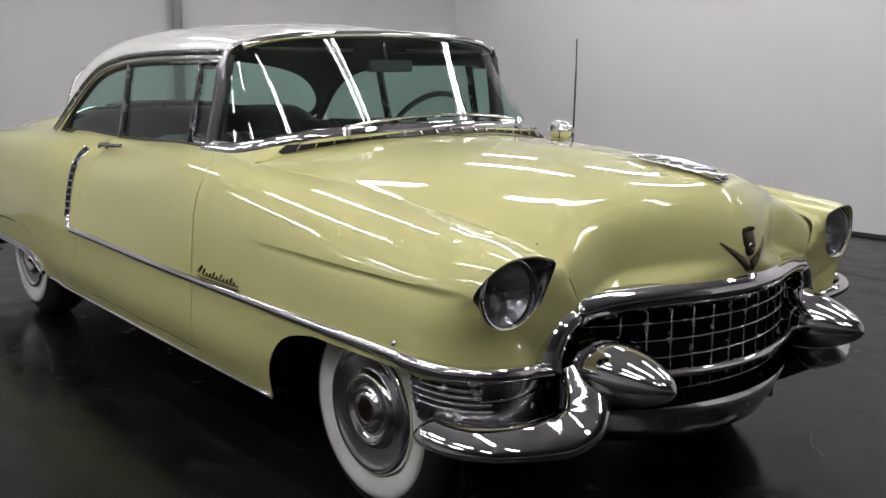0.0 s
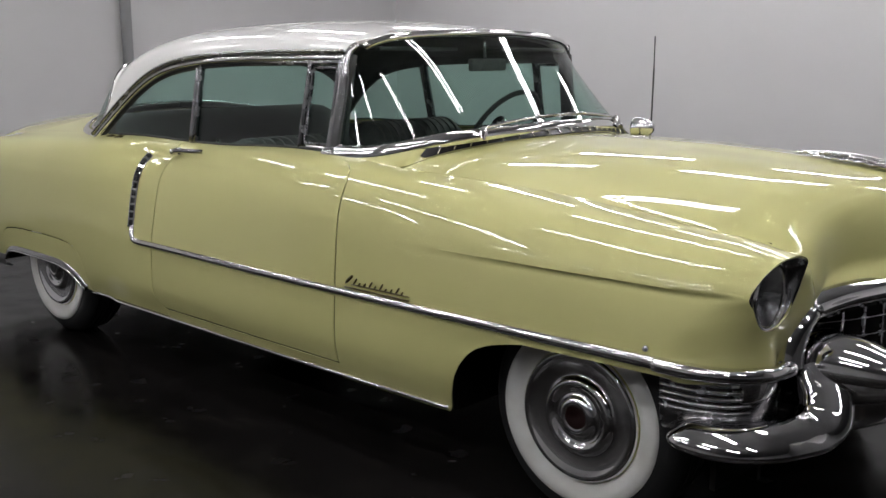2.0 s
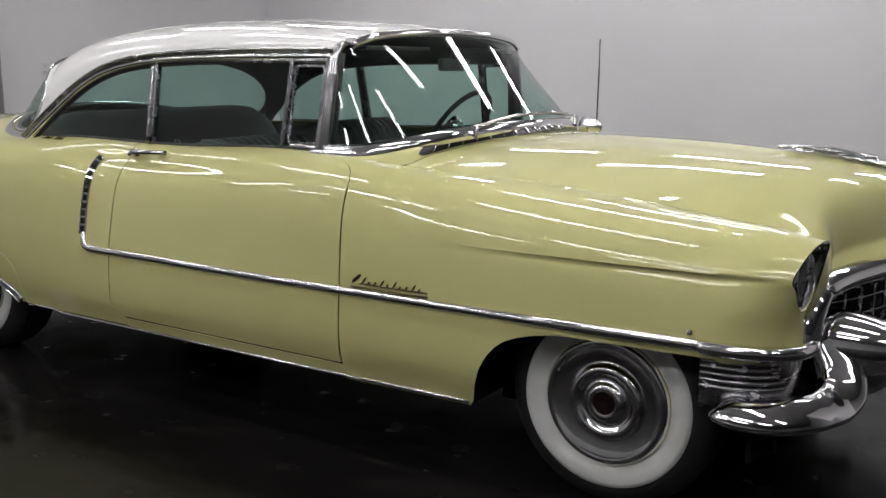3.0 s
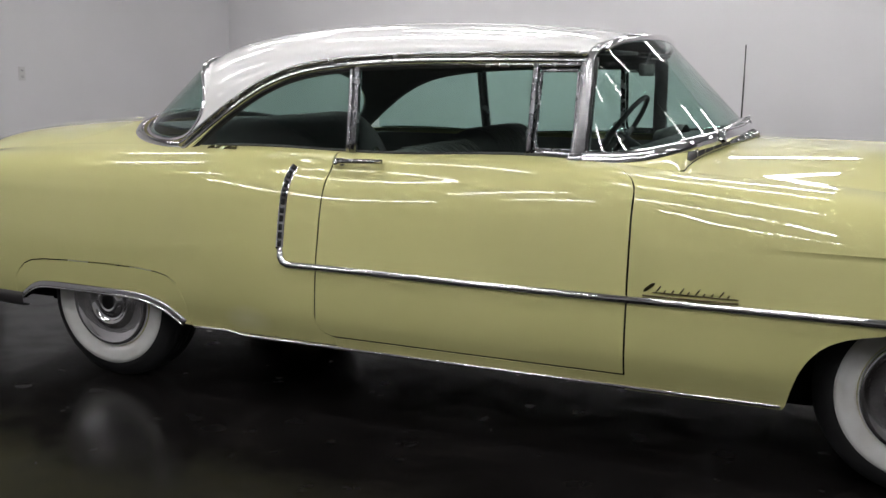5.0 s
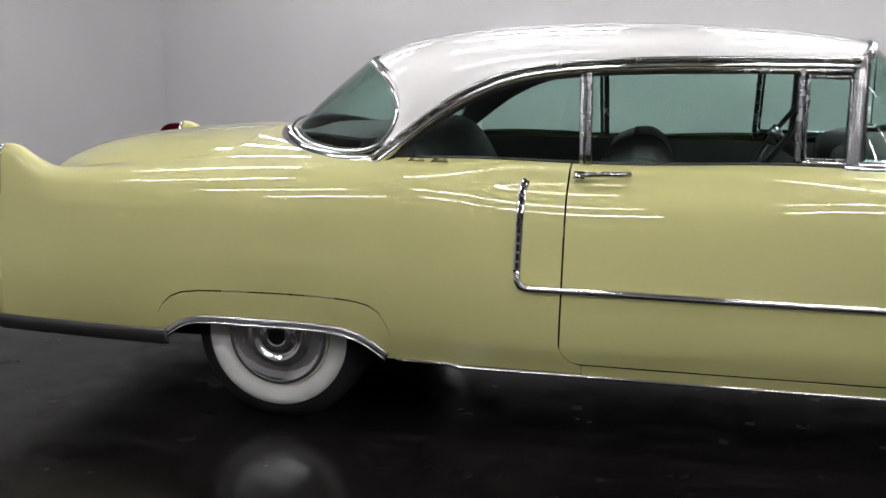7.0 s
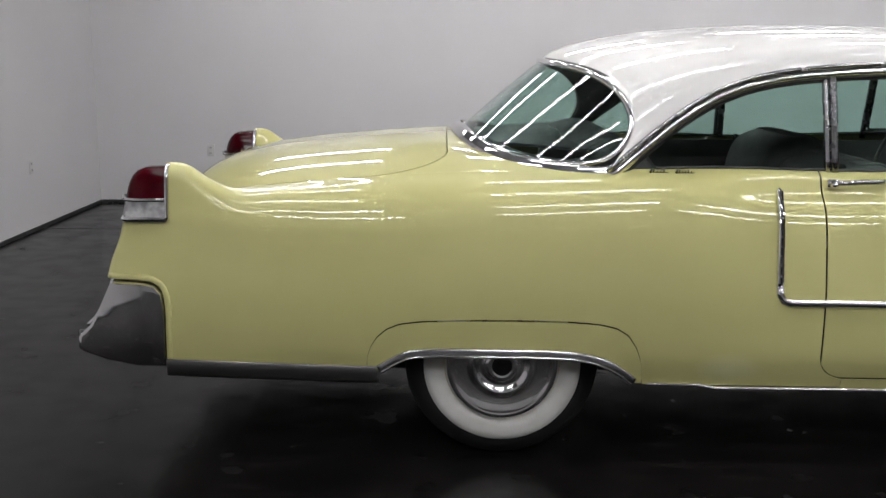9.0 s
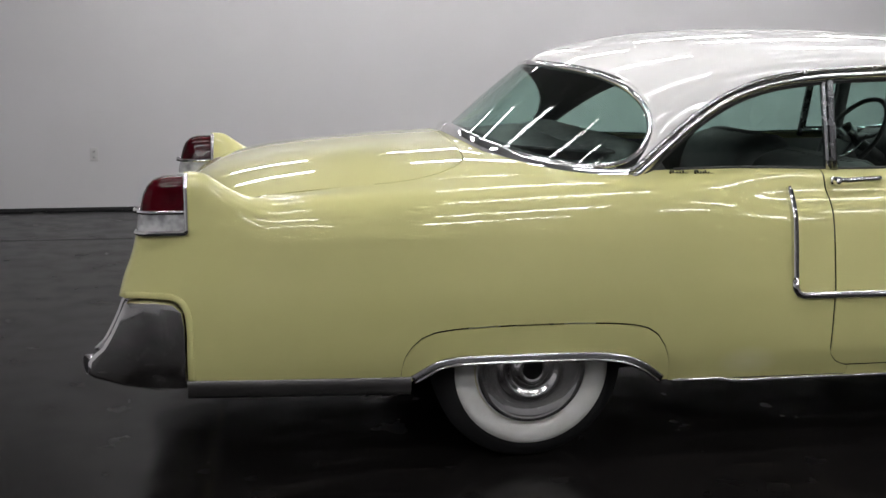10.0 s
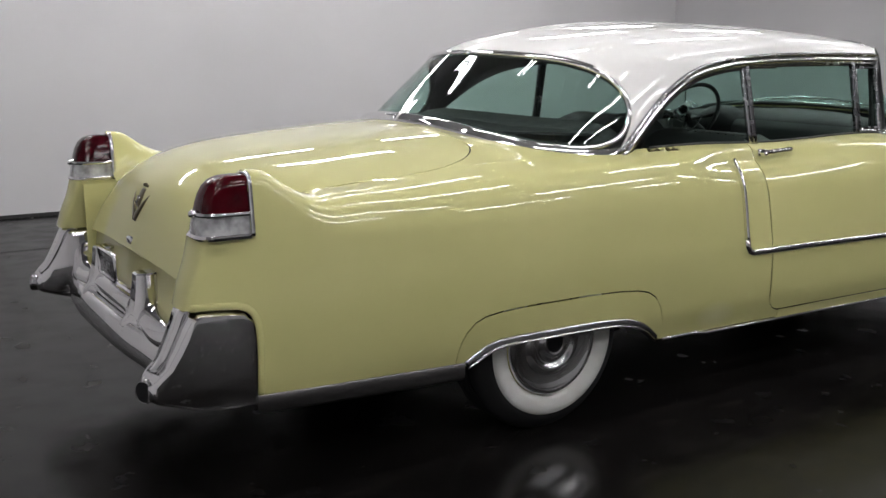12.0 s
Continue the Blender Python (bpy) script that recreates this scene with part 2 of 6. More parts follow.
def box(lo, hi, bevel=0.0, bm=None, seg=2):
    one = bmesh.new()
    bmesh.ops.create_cube(one, size=1)
    lo, hi = Vector(lo), Vector(hi)
    for v in one.verts:
        v.co = Vector([lo[k] + (v.co[k] + 0.5) * (hi[k] - lo[k]) for k in range(3)])
    if bevel:
        bmesh.ops.bevel(one, geom=list(one.edges), offset=bevel, segments=seg, affect="EDGES", profile=0.6)
    if bm is None:
        return one
    me = bpy.data.meshes.new("tmp")
    one.to_mesh(me)
    one.free()
    bm.from_mesh(me)
    bpy.data.meshes.remove(me)
    return bm


def shift(bm, m):
    bm.transform(m)
    return bm


# ---- the room ----
def room():
    wall_l, wall_b, wall_r, wall_f = -5.215, 5.20, 5.36, -9.0
    top, th, deep = 3.6, 0.15, 12.0
    fl = tagged(part("floor", box((wall_l - th, wall_f - th, -0.15), (deep + th, wall_b + 0.5, 0)), FLOOR, smooth=False), "dark polished concrete floor, scuffed and glossy", "floor", kind="structure")
    tagged(part("ceiling", box((wall_l - th, wall_f - th, top), (deep + th, wall_b + 0.5, top + 0.1)), CEIL, smooth=False), "plain grey showroom ceiling", "ceiling", kind="structure")
    tagged(part("wall_west", box((wall_l - th, wall_f, 0), (wall_l, wall_b + 0.3, top)), WALL, smooth=False), "white painted showroom wall with a socket", "wall", kind="structure")
    bm = box((wall_l, 0, 0), (wall_r, th, top))
    for v in bm.verts:
        v.co.y += wall_b + 0.02 * (v.co.x - wall_l)
    tagged(part("wall_north", bm, WALL, smooth=False), "white painted showroom wall behind the car", "wall", kind="structure")
    tagged(part("wall_east", box((wall_r, 1.2, 0), (wall_r + th, wall_b + 0.4, top)), WALL, smooth=False), "white painted showroom side wall", "wall", kind="structure")
    # unseen bay walls, added so the chrome mirrors a darker, deeper space
    tagged(part("wall_unseen_return", box((wall_r + th, 1.2, 0), (deep, 1.2 + th, top)), DARKWALL, smooth=False), "unseen grey wall added beside the showroom for darker reflections", "wall", kind="structure")
    tagged(part("wall_unseen_east", box((deep, wall_f, 0), (deep + th, 1.2 + th, top)), DARKWALL, smooth=False), "unseen grey wall added far off for darker reflections", "wall", kind="structure")
    tagged(part("wall_south", box((wall_l, wall_f - th, 0), (deep, wall_f, top)), DARKWALL, smooth=False), "plain unseen grey wall closing the showroom", "wall", kind="structure")
    bm = box((wall_l + 0.002, -0.014, 0), (wall_r, -0.001, 0.03), 0.003)
    for v in bm.verts:
        v.co.y += wall_b + 0.02 * (v.co.x - wall_l)
    tagged(part("baseboard", bm, BASE, smooth=False), "low black rubber baseboard along the wall", "baseboard", kind="structure")
    tagged(part("baseboard", box((wall_l + 0.001, wall_f, 0), (wall_l + 0.014, wall_b - 0.02, 0.03), 0.003), BASE, smooth=False), "low black rubber baseboard along the side wall", "baseboard", kind="structure")
    # sawn joint in the floor slab, filled
    tagged(part("trim", box((wall_l + 0.02, 3.76, -0.002), (wall_r, 3.785, 0.0015)), BASE, smooth=False), "dark filled joint across the concrete floor", "floor joint", kind="structure")

    # hairline cracks with chipped edges
    for pts in (((1.30, 2.10), (1.62, 1.96), (1.775, 1.86), (1.97, 1.735), (2.35, 1.60)), ((1.90, 0.93), (1.97, 0.893), (2.08, 0.887), (2.194, 0.754), (2.286, 0.655), (2.30, 0.52))):
        way = curve3([(x, y, 0.0) for x, y in pts], 60)
        way[:, :2] += np.array([noise.noise_vector((p[0] * 14, p[1] * 14, 0))[:2] for p in way]) * 0.018
        wide = [0.6 + 0.5 * noise.noise((p[0] * 30, 1.0, p[1] * 30)) for p in way]
        tagged(part("crack", sweep(way, (0, 0, 1), [(-0.004, -0.002), (-0.004, 0.0009), (0.004, 0.0009), (0.004, -0.002)], scale=wide), BASE, smooth=False), "dark hairline crack in the concrete floor", "floor crack", kind="structure")


def socket_plate(at, facing, label):
    e = tagged(new("socket_outlet"), label, "socket")
    e.matrix_world = Matrix.Translation(at) @ Matrix.Rotation(facing, 4, "Z")
    part("cover_plate", box((-0.036, -0.006, -0.058), (0.036, 0, 0.058), 0.003), PLASTIC, e)
    for dz in (-0.026, 0.026):
        bm = box((-0.016, -0.010, dz - 0.013), (0.016, -0.004, dz + 0.013), 0.004)
        r = part("receptacle", bm, HOUSING, e)
        for dx in (-0.006, 0.006):
            part("slot", box((dx - 0.0015, -0.0108, dz - 0.006), (dx + 0.0015, -0.009, dz + 0.006)), SLOT, r, smooth=False)
    return e


def strip_light(x, y, z, length, first=None):
    """A bare two-tube strip hung under the ceiling, along the x axis."""
    if first is not None:
        return copy_thing(first, Matrix.Translation((x, y, z)))
    e = tagged(new("strip_light"), "white fluorescent strip light hanging under the ceiling, lit", "ceiling light", group="ceiling strip lights")
    e.location = (x, y, z)
    part("housing", box((-length / 2, -0.072, 0.024), (length / 2, 0.072, 0.07), 0.006), HOUSING, e, smooth=False)
    for dy in (-0.044, 0.044):
        bm = lathe([(0.0, -length / 2 + 0.03), (0.018, -length / 2 + 0.03), (0.018, length / 2 - 0.03), (0.0, length / 2 - 0.03)], 8)
        shift(bm, Matrix.Translation((0, dy, 0)) @ Matrix.Rotation(radians(-90), 4, "Z"))
        part("tube", bm, TUBE, e)
    for dx in (-length / 2 + 0.015, length / 2 - 0.015):
        part("end_cap", box((dx - 0.014, -0.072, -0.022), (dx + 0.014, 0.072, 0.03), 0.004), HOUSING, e, smooth=False)
    for dx in (-length / 3, length / 3):
        part("hanger", box((dx - 0.004, -0.004, 0.07), (dx + 0.004, 0.004, 3.6 - z)), PIPE, e, smooth=False)
    return e


room()
first_strip = None
for ry in (-4.62, -3.15, -1.42, 0.38, 2.12, 3.85):
    for rx in (-3.15, -1.15, 0.85, 2.85, 4.85):
        if rx > 4 and not -4 < ry < 0:
            continue
        made = strip_light(rx, ry, 3.1, 1.30, first_strip)
        first_strip = first_strip or made
socket_plate((-4.13, 5.215, 0.515), 0, "white duplex socket low on the back wall")
socket_plate((-5.213, 2.19, 1.32), radians(90), "white duplex socket at chest height on the side wall")
socket_plate((-5.213, 3.64, 0.525), radians(90), "white duplex socket low on the side wall")
pipe = tagged(new("wall_pipe"), "grey painted steel pipe running up the side wall", "pipe")
part("pipe", sweep([(-5.158, 1.66, 0.0), (-5.158, 1.66, 2.0), (-5.158, 1.66, 3.59)], (1, 0, 0), ring(0.05, 20)), PIPE, pipe)
for clip_z in (0.9, 2.3, 3.3):
    part("clip", box((-5.214, 1.60, clip_z - 0.015), (-5.104, 1.72, clip_z + 0.015), 0.004), PIPE, pipe)


# ---- the car: one lofted side surface, cut into panels ----
# x forward, y to the car's left, z up; half widths are positive here, and side = -1 is the car's right.
STATIONS, WIDTHS, HEIGHTS = [], [], []


def station(x, *rows):
    STATIONS.append(x)
    WIDTHS.append([r[0] for r in rows])
    HEIGHTS.append([r[1] for r in rows])


# rows: sill, low, spear, above, crease, high, shoulder, top outer, top, inner edge
station(-3.10, (0.875, 0.33), (0.878, 0.45), (0.870, 0.615), (0.860, 0.72), (0.848, 0.81), (0.838, 0.92), (0.822, 1.035), (0.765, 1.045), (0.735, 0.90), (0.70, 0.80))
station(-2.84, (0.895, 0.34), (0.900, 0.45), (0.893, 0.615), (0.880, 0.72), (0.866, 0.81), (0.852, 0.93), (0.832, 1.045), (0.770, 1.058), (0.720, 0.91), (0.66, 0.86))
station(-2.77, (0.898, 0.34), (0.904, 0.45), (0.898, 0.615), (0.886, 0.72), (0.871, 0.81), (0.855, 0.92), (0.832, 1.035), (0.770, 1.055), (0.712, 0.935), (0.65, 0.90))
station(-2.69, (0.902, 0.34), (0.910, 0.45), (0.905, 0.615), (0.893, 0.72), (0.878, 0.81), (0.858, 0.90), (0.828, 0.985), (0.770, 1.008), (0.705, 0.955), (0.645, 0.935))
station(-2.60, (0.906, 0.34), (0.916, 0.45), (0.913, 0.615), (0.901, 0.72), (0.886, 0.81), (0.864, 0.885), (0.828, 0.945), (0.776, 0.970), (0.730, 0.970), (0.685, 0.966))
station(-2.40, (0.912, 0.34), (0.926, 0.44), (0.926, 0.615), (0.916, 0.72), (0.902, 0.81), (0.880, 0.885), (0.838, 0.945), (0.786, 0.972), (0.745, 0.984), (0.705, 0.991))
station(-1.85, (0.922, 0.33), (0.945, 0.43), (0.950, 0.615), (0.943, 0.72), (0.928, 0.81), (0.903, 0.895), (0.862, 0.960), (0.815, 1.000), (0.780, 1.020), (0.742, 1.035))
station(-1.25, (0.930, 0.31), (0.955, 0.42), (0.964, 0.615), (0.958, 0.72), (0.945, 0.81), (0.920, 0.905), (0.885, 0.972), (0.845, 1.015), (0.805, 1.037), (0.765, 1.048))
station(-0.85, (0.935, 0.305), (0.963, 0.42), (0.970, 0.615), (0.964, 0.72), (0.950, 0.82), (0.925, 0.92), (0.890, 0.985), (0.850, 1.032), (0.812, 1.058), (0.778, 1.066))
station(-0.45, (0.940, 0.30), (0.970, 0.42), (0.975, 0.615), (0.968, 0.72), (0.954, 0.82), (0.926, 0.92), (0.888, 0.982), (0.842, 1.020), (0.800, 1.040), (0.765, 1.046))
station(0.45, (0.950, 0.285), (0.984, 0.42), (0.980, 0.615), (0.973, 0.72), (0.959, 0.82), (0.934, 0.92), (0.900, 0.990), (0.856, 1.036), (0.812, 1.060), (0.775, 1.068))
station(0.83, (0.952, 0.285), (0.988, 0.42), (0.982, 0.615), (0.975, 0.72), (0.963, 0.815), (0.939, 0.91), (0.902, 0.976), (0.858, 1.009), (0.820, 1.021), (0.785, 1.027))
station(1.20, (0.952, 0.284), (0.985, 0.42), (0.981, 0.615), (0.974, 0.72), (0.964, 0.814), (0.940, 0.897), (0.893, 0.958), (0.835, 0.990), (0.783, 1.004), (0.735, 1.013))
station(1.64, (0.945, 0.28), (0.975, 0.42), (0.980, 0.615), (0.972, 0.72), (0.960, 0.812), (0.932, 0.876), (0.878, 0.929), (0.806, 0.960), (0.737, 0.968), (0.682, 0.970))
station(2.00, (0.920, 0.28), (0.955, 0.42), (0.972, 0.60), (0.963, 0.71), (0.944, 0.811), (0.908, 0.868), (0.850, 0.914), (0.775, 0.936), (0.700, 0.930), (0.640, 0.912))
station(2.20, (0.900, 0.28), (0.935, 0.42), (0.950, 0.60), (0.940, 0.71), (0.915, 0.811), (0.880, 0.860), (0.825, 0.898), (0.755, 0.912), (0.690, 0.895), (0.615, 0.860))
XS, WT, HT = np.array(STATIONS), np.array(WIDTHS), np.array(HEIGHTS)
# fuller shoulder between the tail and the front fender
full = np.interp(XS, [-2.84, -2.60, 0.50, 1.20], [0.0, 1.0, 1.0, 0.0])
for row, more, rise in ((4, 0.006, 0.0), (5, 0.017, 0.0), (6, 0.022, 0.004), (7, 0.014, 0.006)):
    WT[:, row] += full * more
    HT[:, row] += full * rise
ROWS_S = np.arange(10.0)




def smoothed(A, sigma):
    """Gaussian along the first axis, ends held."""
    n = int(3 * sigma) + 1
    k = np.exp(-0.5 * (np.arange(-n, n + 1) / sigma) ** 2)
    k /= k.sum()
    flat = A.reshape(len(A), -1)
    n_ = min(n, len(A) - 1)
    pad = np.concatenate([2 * flat[0] - flat[n_:0:-1], flat, 2 * flat[-1] - flat[-2 : -n_ - 2 : -1]])
    k = k[n - n_ : n + n_ + 1]
    k /= k.sum()
    out = np.stack([np.convolve(pad[:, j], k, "valid") for j in range(flat.shape[1])], 1)
    return out.reshape(A.shape)


def ease(v, a, b):
    t = np.clip((v - a) / (b - a), 0, 1)
    return t * t * (3 - 2 * t)


# fine table of the side surface, faired along the car and round the shoulder
FX = np.linspace(XS[0], XS[-1], 1061)
FS = np.linspace(0, 9, 361)
TABLE = np.stack([hermite(XS, WT, FX), hermite(XS, HT, FX)], -1)
soft_x = smoothed(TABLE, 38.0)
fade_x = (ease(FX, -2.62, -2.30) * (1 - ease(FX, 1.75, 2.0)))[:, None, None]
TABLE = TABLE * (1 - fade_x) + soft_x * fade_x
TABLE = hermite(ROWS_S, TABLE.transpose(1, 0, 2).reshape(10, -1), FS).reshape(361, 1061, 2)
soft_s = smoothed(TABLE, 22.0)
fade_s = (ease(FS, 4.1, 5.0) * (1 - ease(FS, 8.2, 9.0)))[:, None, None] * (ease(FX, -2.72, -2.50))[None, :, None]
TABLE = TABLE * (1 - fade_s) + soft_s * fade_s
TABLE = TABLE.transpose(1, 0, 2)
# the body is drawn in under the belt along the rear of the door, with a ledge at the handle
drawn = ease(FX, -1.12, -0.53) * (1 - ease(FX, -0.50, 0.66))
cut = hermite(np.array([0.40, 0.52, 0.62, 0.72, 0.82, 0.87, 0.915, 0.953, 0.984, 1.008, 1.025, 1.037, 1.046, 1.07]), np.array([0.0, 0.006, 0.012, 0.022, 0.034, 0.040, 0.047, 0.060, 0.074, 0.066, 0.050, 0.034, 0.018, 0.0])[:, None], np.linspace(0.40, 1.07, 300))[:, 0]
TABLE[:, :, 0] -= drawn[:, None] * np.interp(TABLE[:, :, 1], np.linspace(0.40, 1.07, 300), cut, 0.0, 0.0)


def column(x):
    i = min(max((x - FX[0]) / (FX[1] - FX[0]), 0.0), len(FX) - 1.001)
    k = int(i)
    return TABLE[k] * (1 - (i - k)) + TABLE[k + 1] * (i - k)


def skin(x, s):
    """Half width and height of the side surface."""
    c = column(float(x))
    w, z = float(np.interp(s, FS, c[:, 0])), float(np.interp(s, FS, c[:, 1]))
    if 3 < s < 4 and x > 1.0:
        k = min(1.0, (x - 1.0) / 0.75)
        w -= 0.013 * k * k * (3 - 2 * k) * (s - 3) ** 2.0
    return w, z


def row_of(x, z):
    """The row s at which the side surface reaches height z."""
    c = column(float(x))[:345, 1]
    return float(np.interp(z, np.maximum.accumulate(c), FS[:345]))


def on_side(x, z, side, off=0.0):
    """A point on the side surface, off metres proud of it, and the outward normal."""
    s = row_of(x, z)
    w, zz = skin(x, s)
    w1, z1 = skin(x, s + 0.05)
    w2, z2 = skin(x + 0.01, row_of(x + 0.01, z))
    n = Vector((w2 - w, 0, 0)).cross(Vector((0, 0, 1)))
    n = Vector((-(w2 - w) / 0.01, 1.0, -(w1 - w) / max(z1 - zz, 1e-4))).normalized()
    return Vector((x + n.x * off, side * (w + n.y * off), z + n.z * off)), Vector((n.x, side * n.y, n.z))


SHARED = np.r_[np.linspace(0, 1, 16), np.linspace(1.12, 3.94, 18), np.linspace(4, 9, 40)]


def side_patch(side, x_left, x_right, low, high, us, nv, bm=None):
    """A panel: us in 0..1 along x between the edges x_left(s), x_right(s); low and high give s at x. Rows are shared between panels."""
    xl, xr = x_left(3.0), x_right(3.0)
    P = []
    for u in us:
        xn = xl + (xr - xl) * u
        a, b = low(xn), high(xn)
        col = []
        for v in SHARED if nv else np.linspace(0, 9, 5):
            s = min(max(v, a), b)
            x = x_left(s) + (x_right(s) - x_left(s)) * u
            w, z = skin(x, s)
            col.append((x, side * w, z))
        P.append(col)
    return grid(P, bm)


def lin(xs, ys):
    return lambda x: float(np.interp(x, xs, ys))


def const(v):
    return lambda x: v


GAP = 0.0034
COLUMN_TOP = float(SHARED[int(np.searchsorted(SHARED, 4.64)) - 1])
door_rear = lin([0, 1, 2, 4, 5.5, 7, 9], [-0.532, -0.533, -0.530, -0.529, -0.528, -0.524, -0.520])
DOOR_TOP = ([0.46, 0.54, 0.595, 0.635, 0.665, 0.684, 0.690], [8.75, 8.35, 7.8, 7.3, 6.8, 6.2, 5.6])
fender_back = lin([0, 5.6, 6.2, 6.8, 7.3, 7.8, 8.35, 8.75, 9], [0.690, 0.690, 0.684, 0.665, 0.635, 0.595, 0.54, 0.46, 0.42])


def at_height(f):
    return lambda x: row_of(x, f(x))


def cosine(n):
    return (1 - np.cos(np.linspace(0, math.pi, n))) / 2


def door_low(x):
    r = 0.085
    d = x + 0.533
    return 0.346 + (r - math.sqrt(max(0.0, r * r - (r - d) ** 2)) if d < r else 0.0)


def quarter_front(s):
    """Front edge of the rear quarter: the door's rear edge with its rounded lower corner."""
    r, z = 0.085, skin(-0.5, s)[1]
    d = z - 0.341
    if d >= r:
        return door_rear(s)
    return door_rear(s) + (r - math.sqrt(max(0.0, r * r - (r - max(d, 0.0)) ** 2)))


ARCH = lin([1.0, 1.214, 1.222, 1.232, 1.252, 1.278, 1.31, 1.343, 1.39, 1.446, 1.52, 2.1], [0.284, 0.284, 0.31, 0.36, 0.42, 0.468, 0.504, 0.528, 0.548, 0.562, 0.575, 0.578])
SKIRT = lin([-2.122, -2.119, -2.108, -2.085, -2.05, -2.005, -1.93, -1.80, -1.55, -1.40, -1.30, -1.245, -1.205, -1.175, -1.156, -1.1455], [0.36, 0.395, 0.435, 0.472, 0.503, 0.522, 0.532, 0.538, 0.541, 0.538, 0.530, 0.517, 0.492, 0.448, 0.395, 0.312])
SKIRT_LOW = lin([-2.122, -2.08, -2.055, -2.03, -1.995, -1.95, -1.85, -1.53, -1.40, -1.32, -1.26, -1.215, -1.18, -1.1455], [0.345, 0.345, 0.36, 0.378, 0.40, 0.411, 0.415, 0.415, 0.411, 0.398, 0.375, 0.345, 0.312, 0.312])

car = tagged(new("car"), "pale yellow two-door hardtop with white roof and whitewall tyres", "car")


def quarter_back(s):
    """Slanting rear edge of the rear fender, by row."""
    return float(np.interp(s, [2, 3, 3.9, 4.6, 6], [-3.040, -3.015, -2.985, -2.965, -2.93]))


def side_panels(side):
    # front fender: below and above the crease
    us = np.unique(np.concatenate([np.linspace(0, 0.36, 10), np.linspace(0.36, 0.64, 34), np.linspace(0.64, 1, 14)]))
    bm = side_patch(side, const(0.690 + GAP), const(2.0), at_height(ARCH), const(4.0), us, 16)
    side_patch(side, lambda s: fender_back(s) + GAP, const(2.0), const(4.0), const(9.0), us, 22, bm)
    nose(side, bm)
    bmesh.ops.remove_doubles(bm, verts=bm.verts, dist=2e-4)
    for e in bm.edges:
        if all(1.12 < v.co.x < 2.001 and abs(v.co.z - skin(v.co.x, 4.0)[1]) < 4e-4 for v in e.verts) and abs(e.verts[0].co.x - e.verts[1].co.x) > 0.004:
            e.smooth = False
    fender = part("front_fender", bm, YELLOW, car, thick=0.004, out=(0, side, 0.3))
    # door
    us = np.unique(np.concatenate([cosine(24) * 0.1, np.linspace(0.1, 0.8, 22), np.linspace(0.8, 1, 22)]))
    top = lin([-1, 0.45, *DOOR_TOP[0]], [9.0, 9.0, *DOOR_TOP[1]])
    bm = side_patch(side, lambda s: door_rear(s) + GAP, const(0.690 - GAP), at_height(door_low), top, us, 40)
    bmesh.ops.remove_doubles(bm, verts=bm.verts, dist=2e-4)
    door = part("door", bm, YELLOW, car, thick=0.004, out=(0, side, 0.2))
    # strip below the door
    bm = side_patch(side, const(-0.4485), const(0.690 + GAP), at_height(const(0.29)), at_height(const(0.3385)), np.linspace(0, 1, 20), 4)
    bmesh.ops.remove_doubles(bm, verts=bm.verts, dist=2e-4)
    part("rocker_panel", bm, YELLOW, car, thick=0.004, out=(0, side, 0))
    # rear quarter
    bm = side_patch(side, const(-1.1455), lambda s: quarter_front(s) - GAP, at_height(const(0.308)), const(9.0), np.linspace(0, 1, 24), 36)
    side_patch(side, const(-2.122), const(-1.1455), at_height(lambda x: SKIRT(x) + 0.0035), const(9.0), cosine(64), 28, bm)
    side_patch(side, const(-2.832), const(-2.122), at_height(lin([-2.83, -2.1], [0.374, 0.362])), const(9.0), np.linspace(0, 1, 34), 36, bm)
    side_patch(side, quarter_back, const(-2.832), at_height(lin([-3.05, -2.90, -2.87, -2.85, -2.838, -2.832], [0.665, 0.661, 0.652, 0.635, 0.60, 0.56])), const(COLUMN_TOP), np.linspace(0, 1, 18), 18, bm)
    # rear face of the fender column, rounded, and its inner side
    col = []
    for s in [row_of(-3.04, 0.665)] + [v for v in SHARED if row_of(-3.04, 0.665) < v <= COLUMN_TOP]:
        x = quarter_back(s)
        w, z = skin(x, s)
        row = []
        for k in range(13):
            a = math.pi * k / 12
            row.append((x - 0.028 * math.sin(a) ** 0.8, side * (w - 0.072 + 0.072 * math.cos(a)), z))
        row.append((-2.86, side * (w - 0.150), z))
        row.append((-2.74, side * (w - 0.165), z))
        col.append(row)
    grid(col, bm)
    bmesh.ops.remove_doubles(bm, verts=bm.verts, dist=2e-4)
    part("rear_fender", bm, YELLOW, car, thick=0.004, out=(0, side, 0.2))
    # fender skirt
    bm = side_patch(side, const(-2.119), const(-1.1485), at_height(SKIRT_LOW), at_height(lambda x: max(SKIRT(x) - 0.002, SKIRT_LOW(x) + 0.001)), cosine(70), 10)
    for v in bm.verts:
        v.co.y += side * 0.0005
    bmesh.ops.remove_doubles(bm, verts=bm.verts, dist=2e-4)
    skirt = part("fender_skirt", bm, YELLOW, car, thick=0.004, out=(0, side, 0))
    xs = (-2.078 - 1.176) / 2 - (-2.078 + 1.176) / -2 * np.cos(np.linspace(0, math.pi, 70))
    path = smoothed(curve3([on_side(x, SKIRT_LOW(x) + 0.008, side, 0.004)[0] for x in xs], 90), 2.5)
    face = [(-0.015, -0.006), (-0.015, 0.003), (-0.009, 0.008), (0.004, 0.009), (0.013, 0.011), (0.018, 0.009), (0.018, -0.006)]
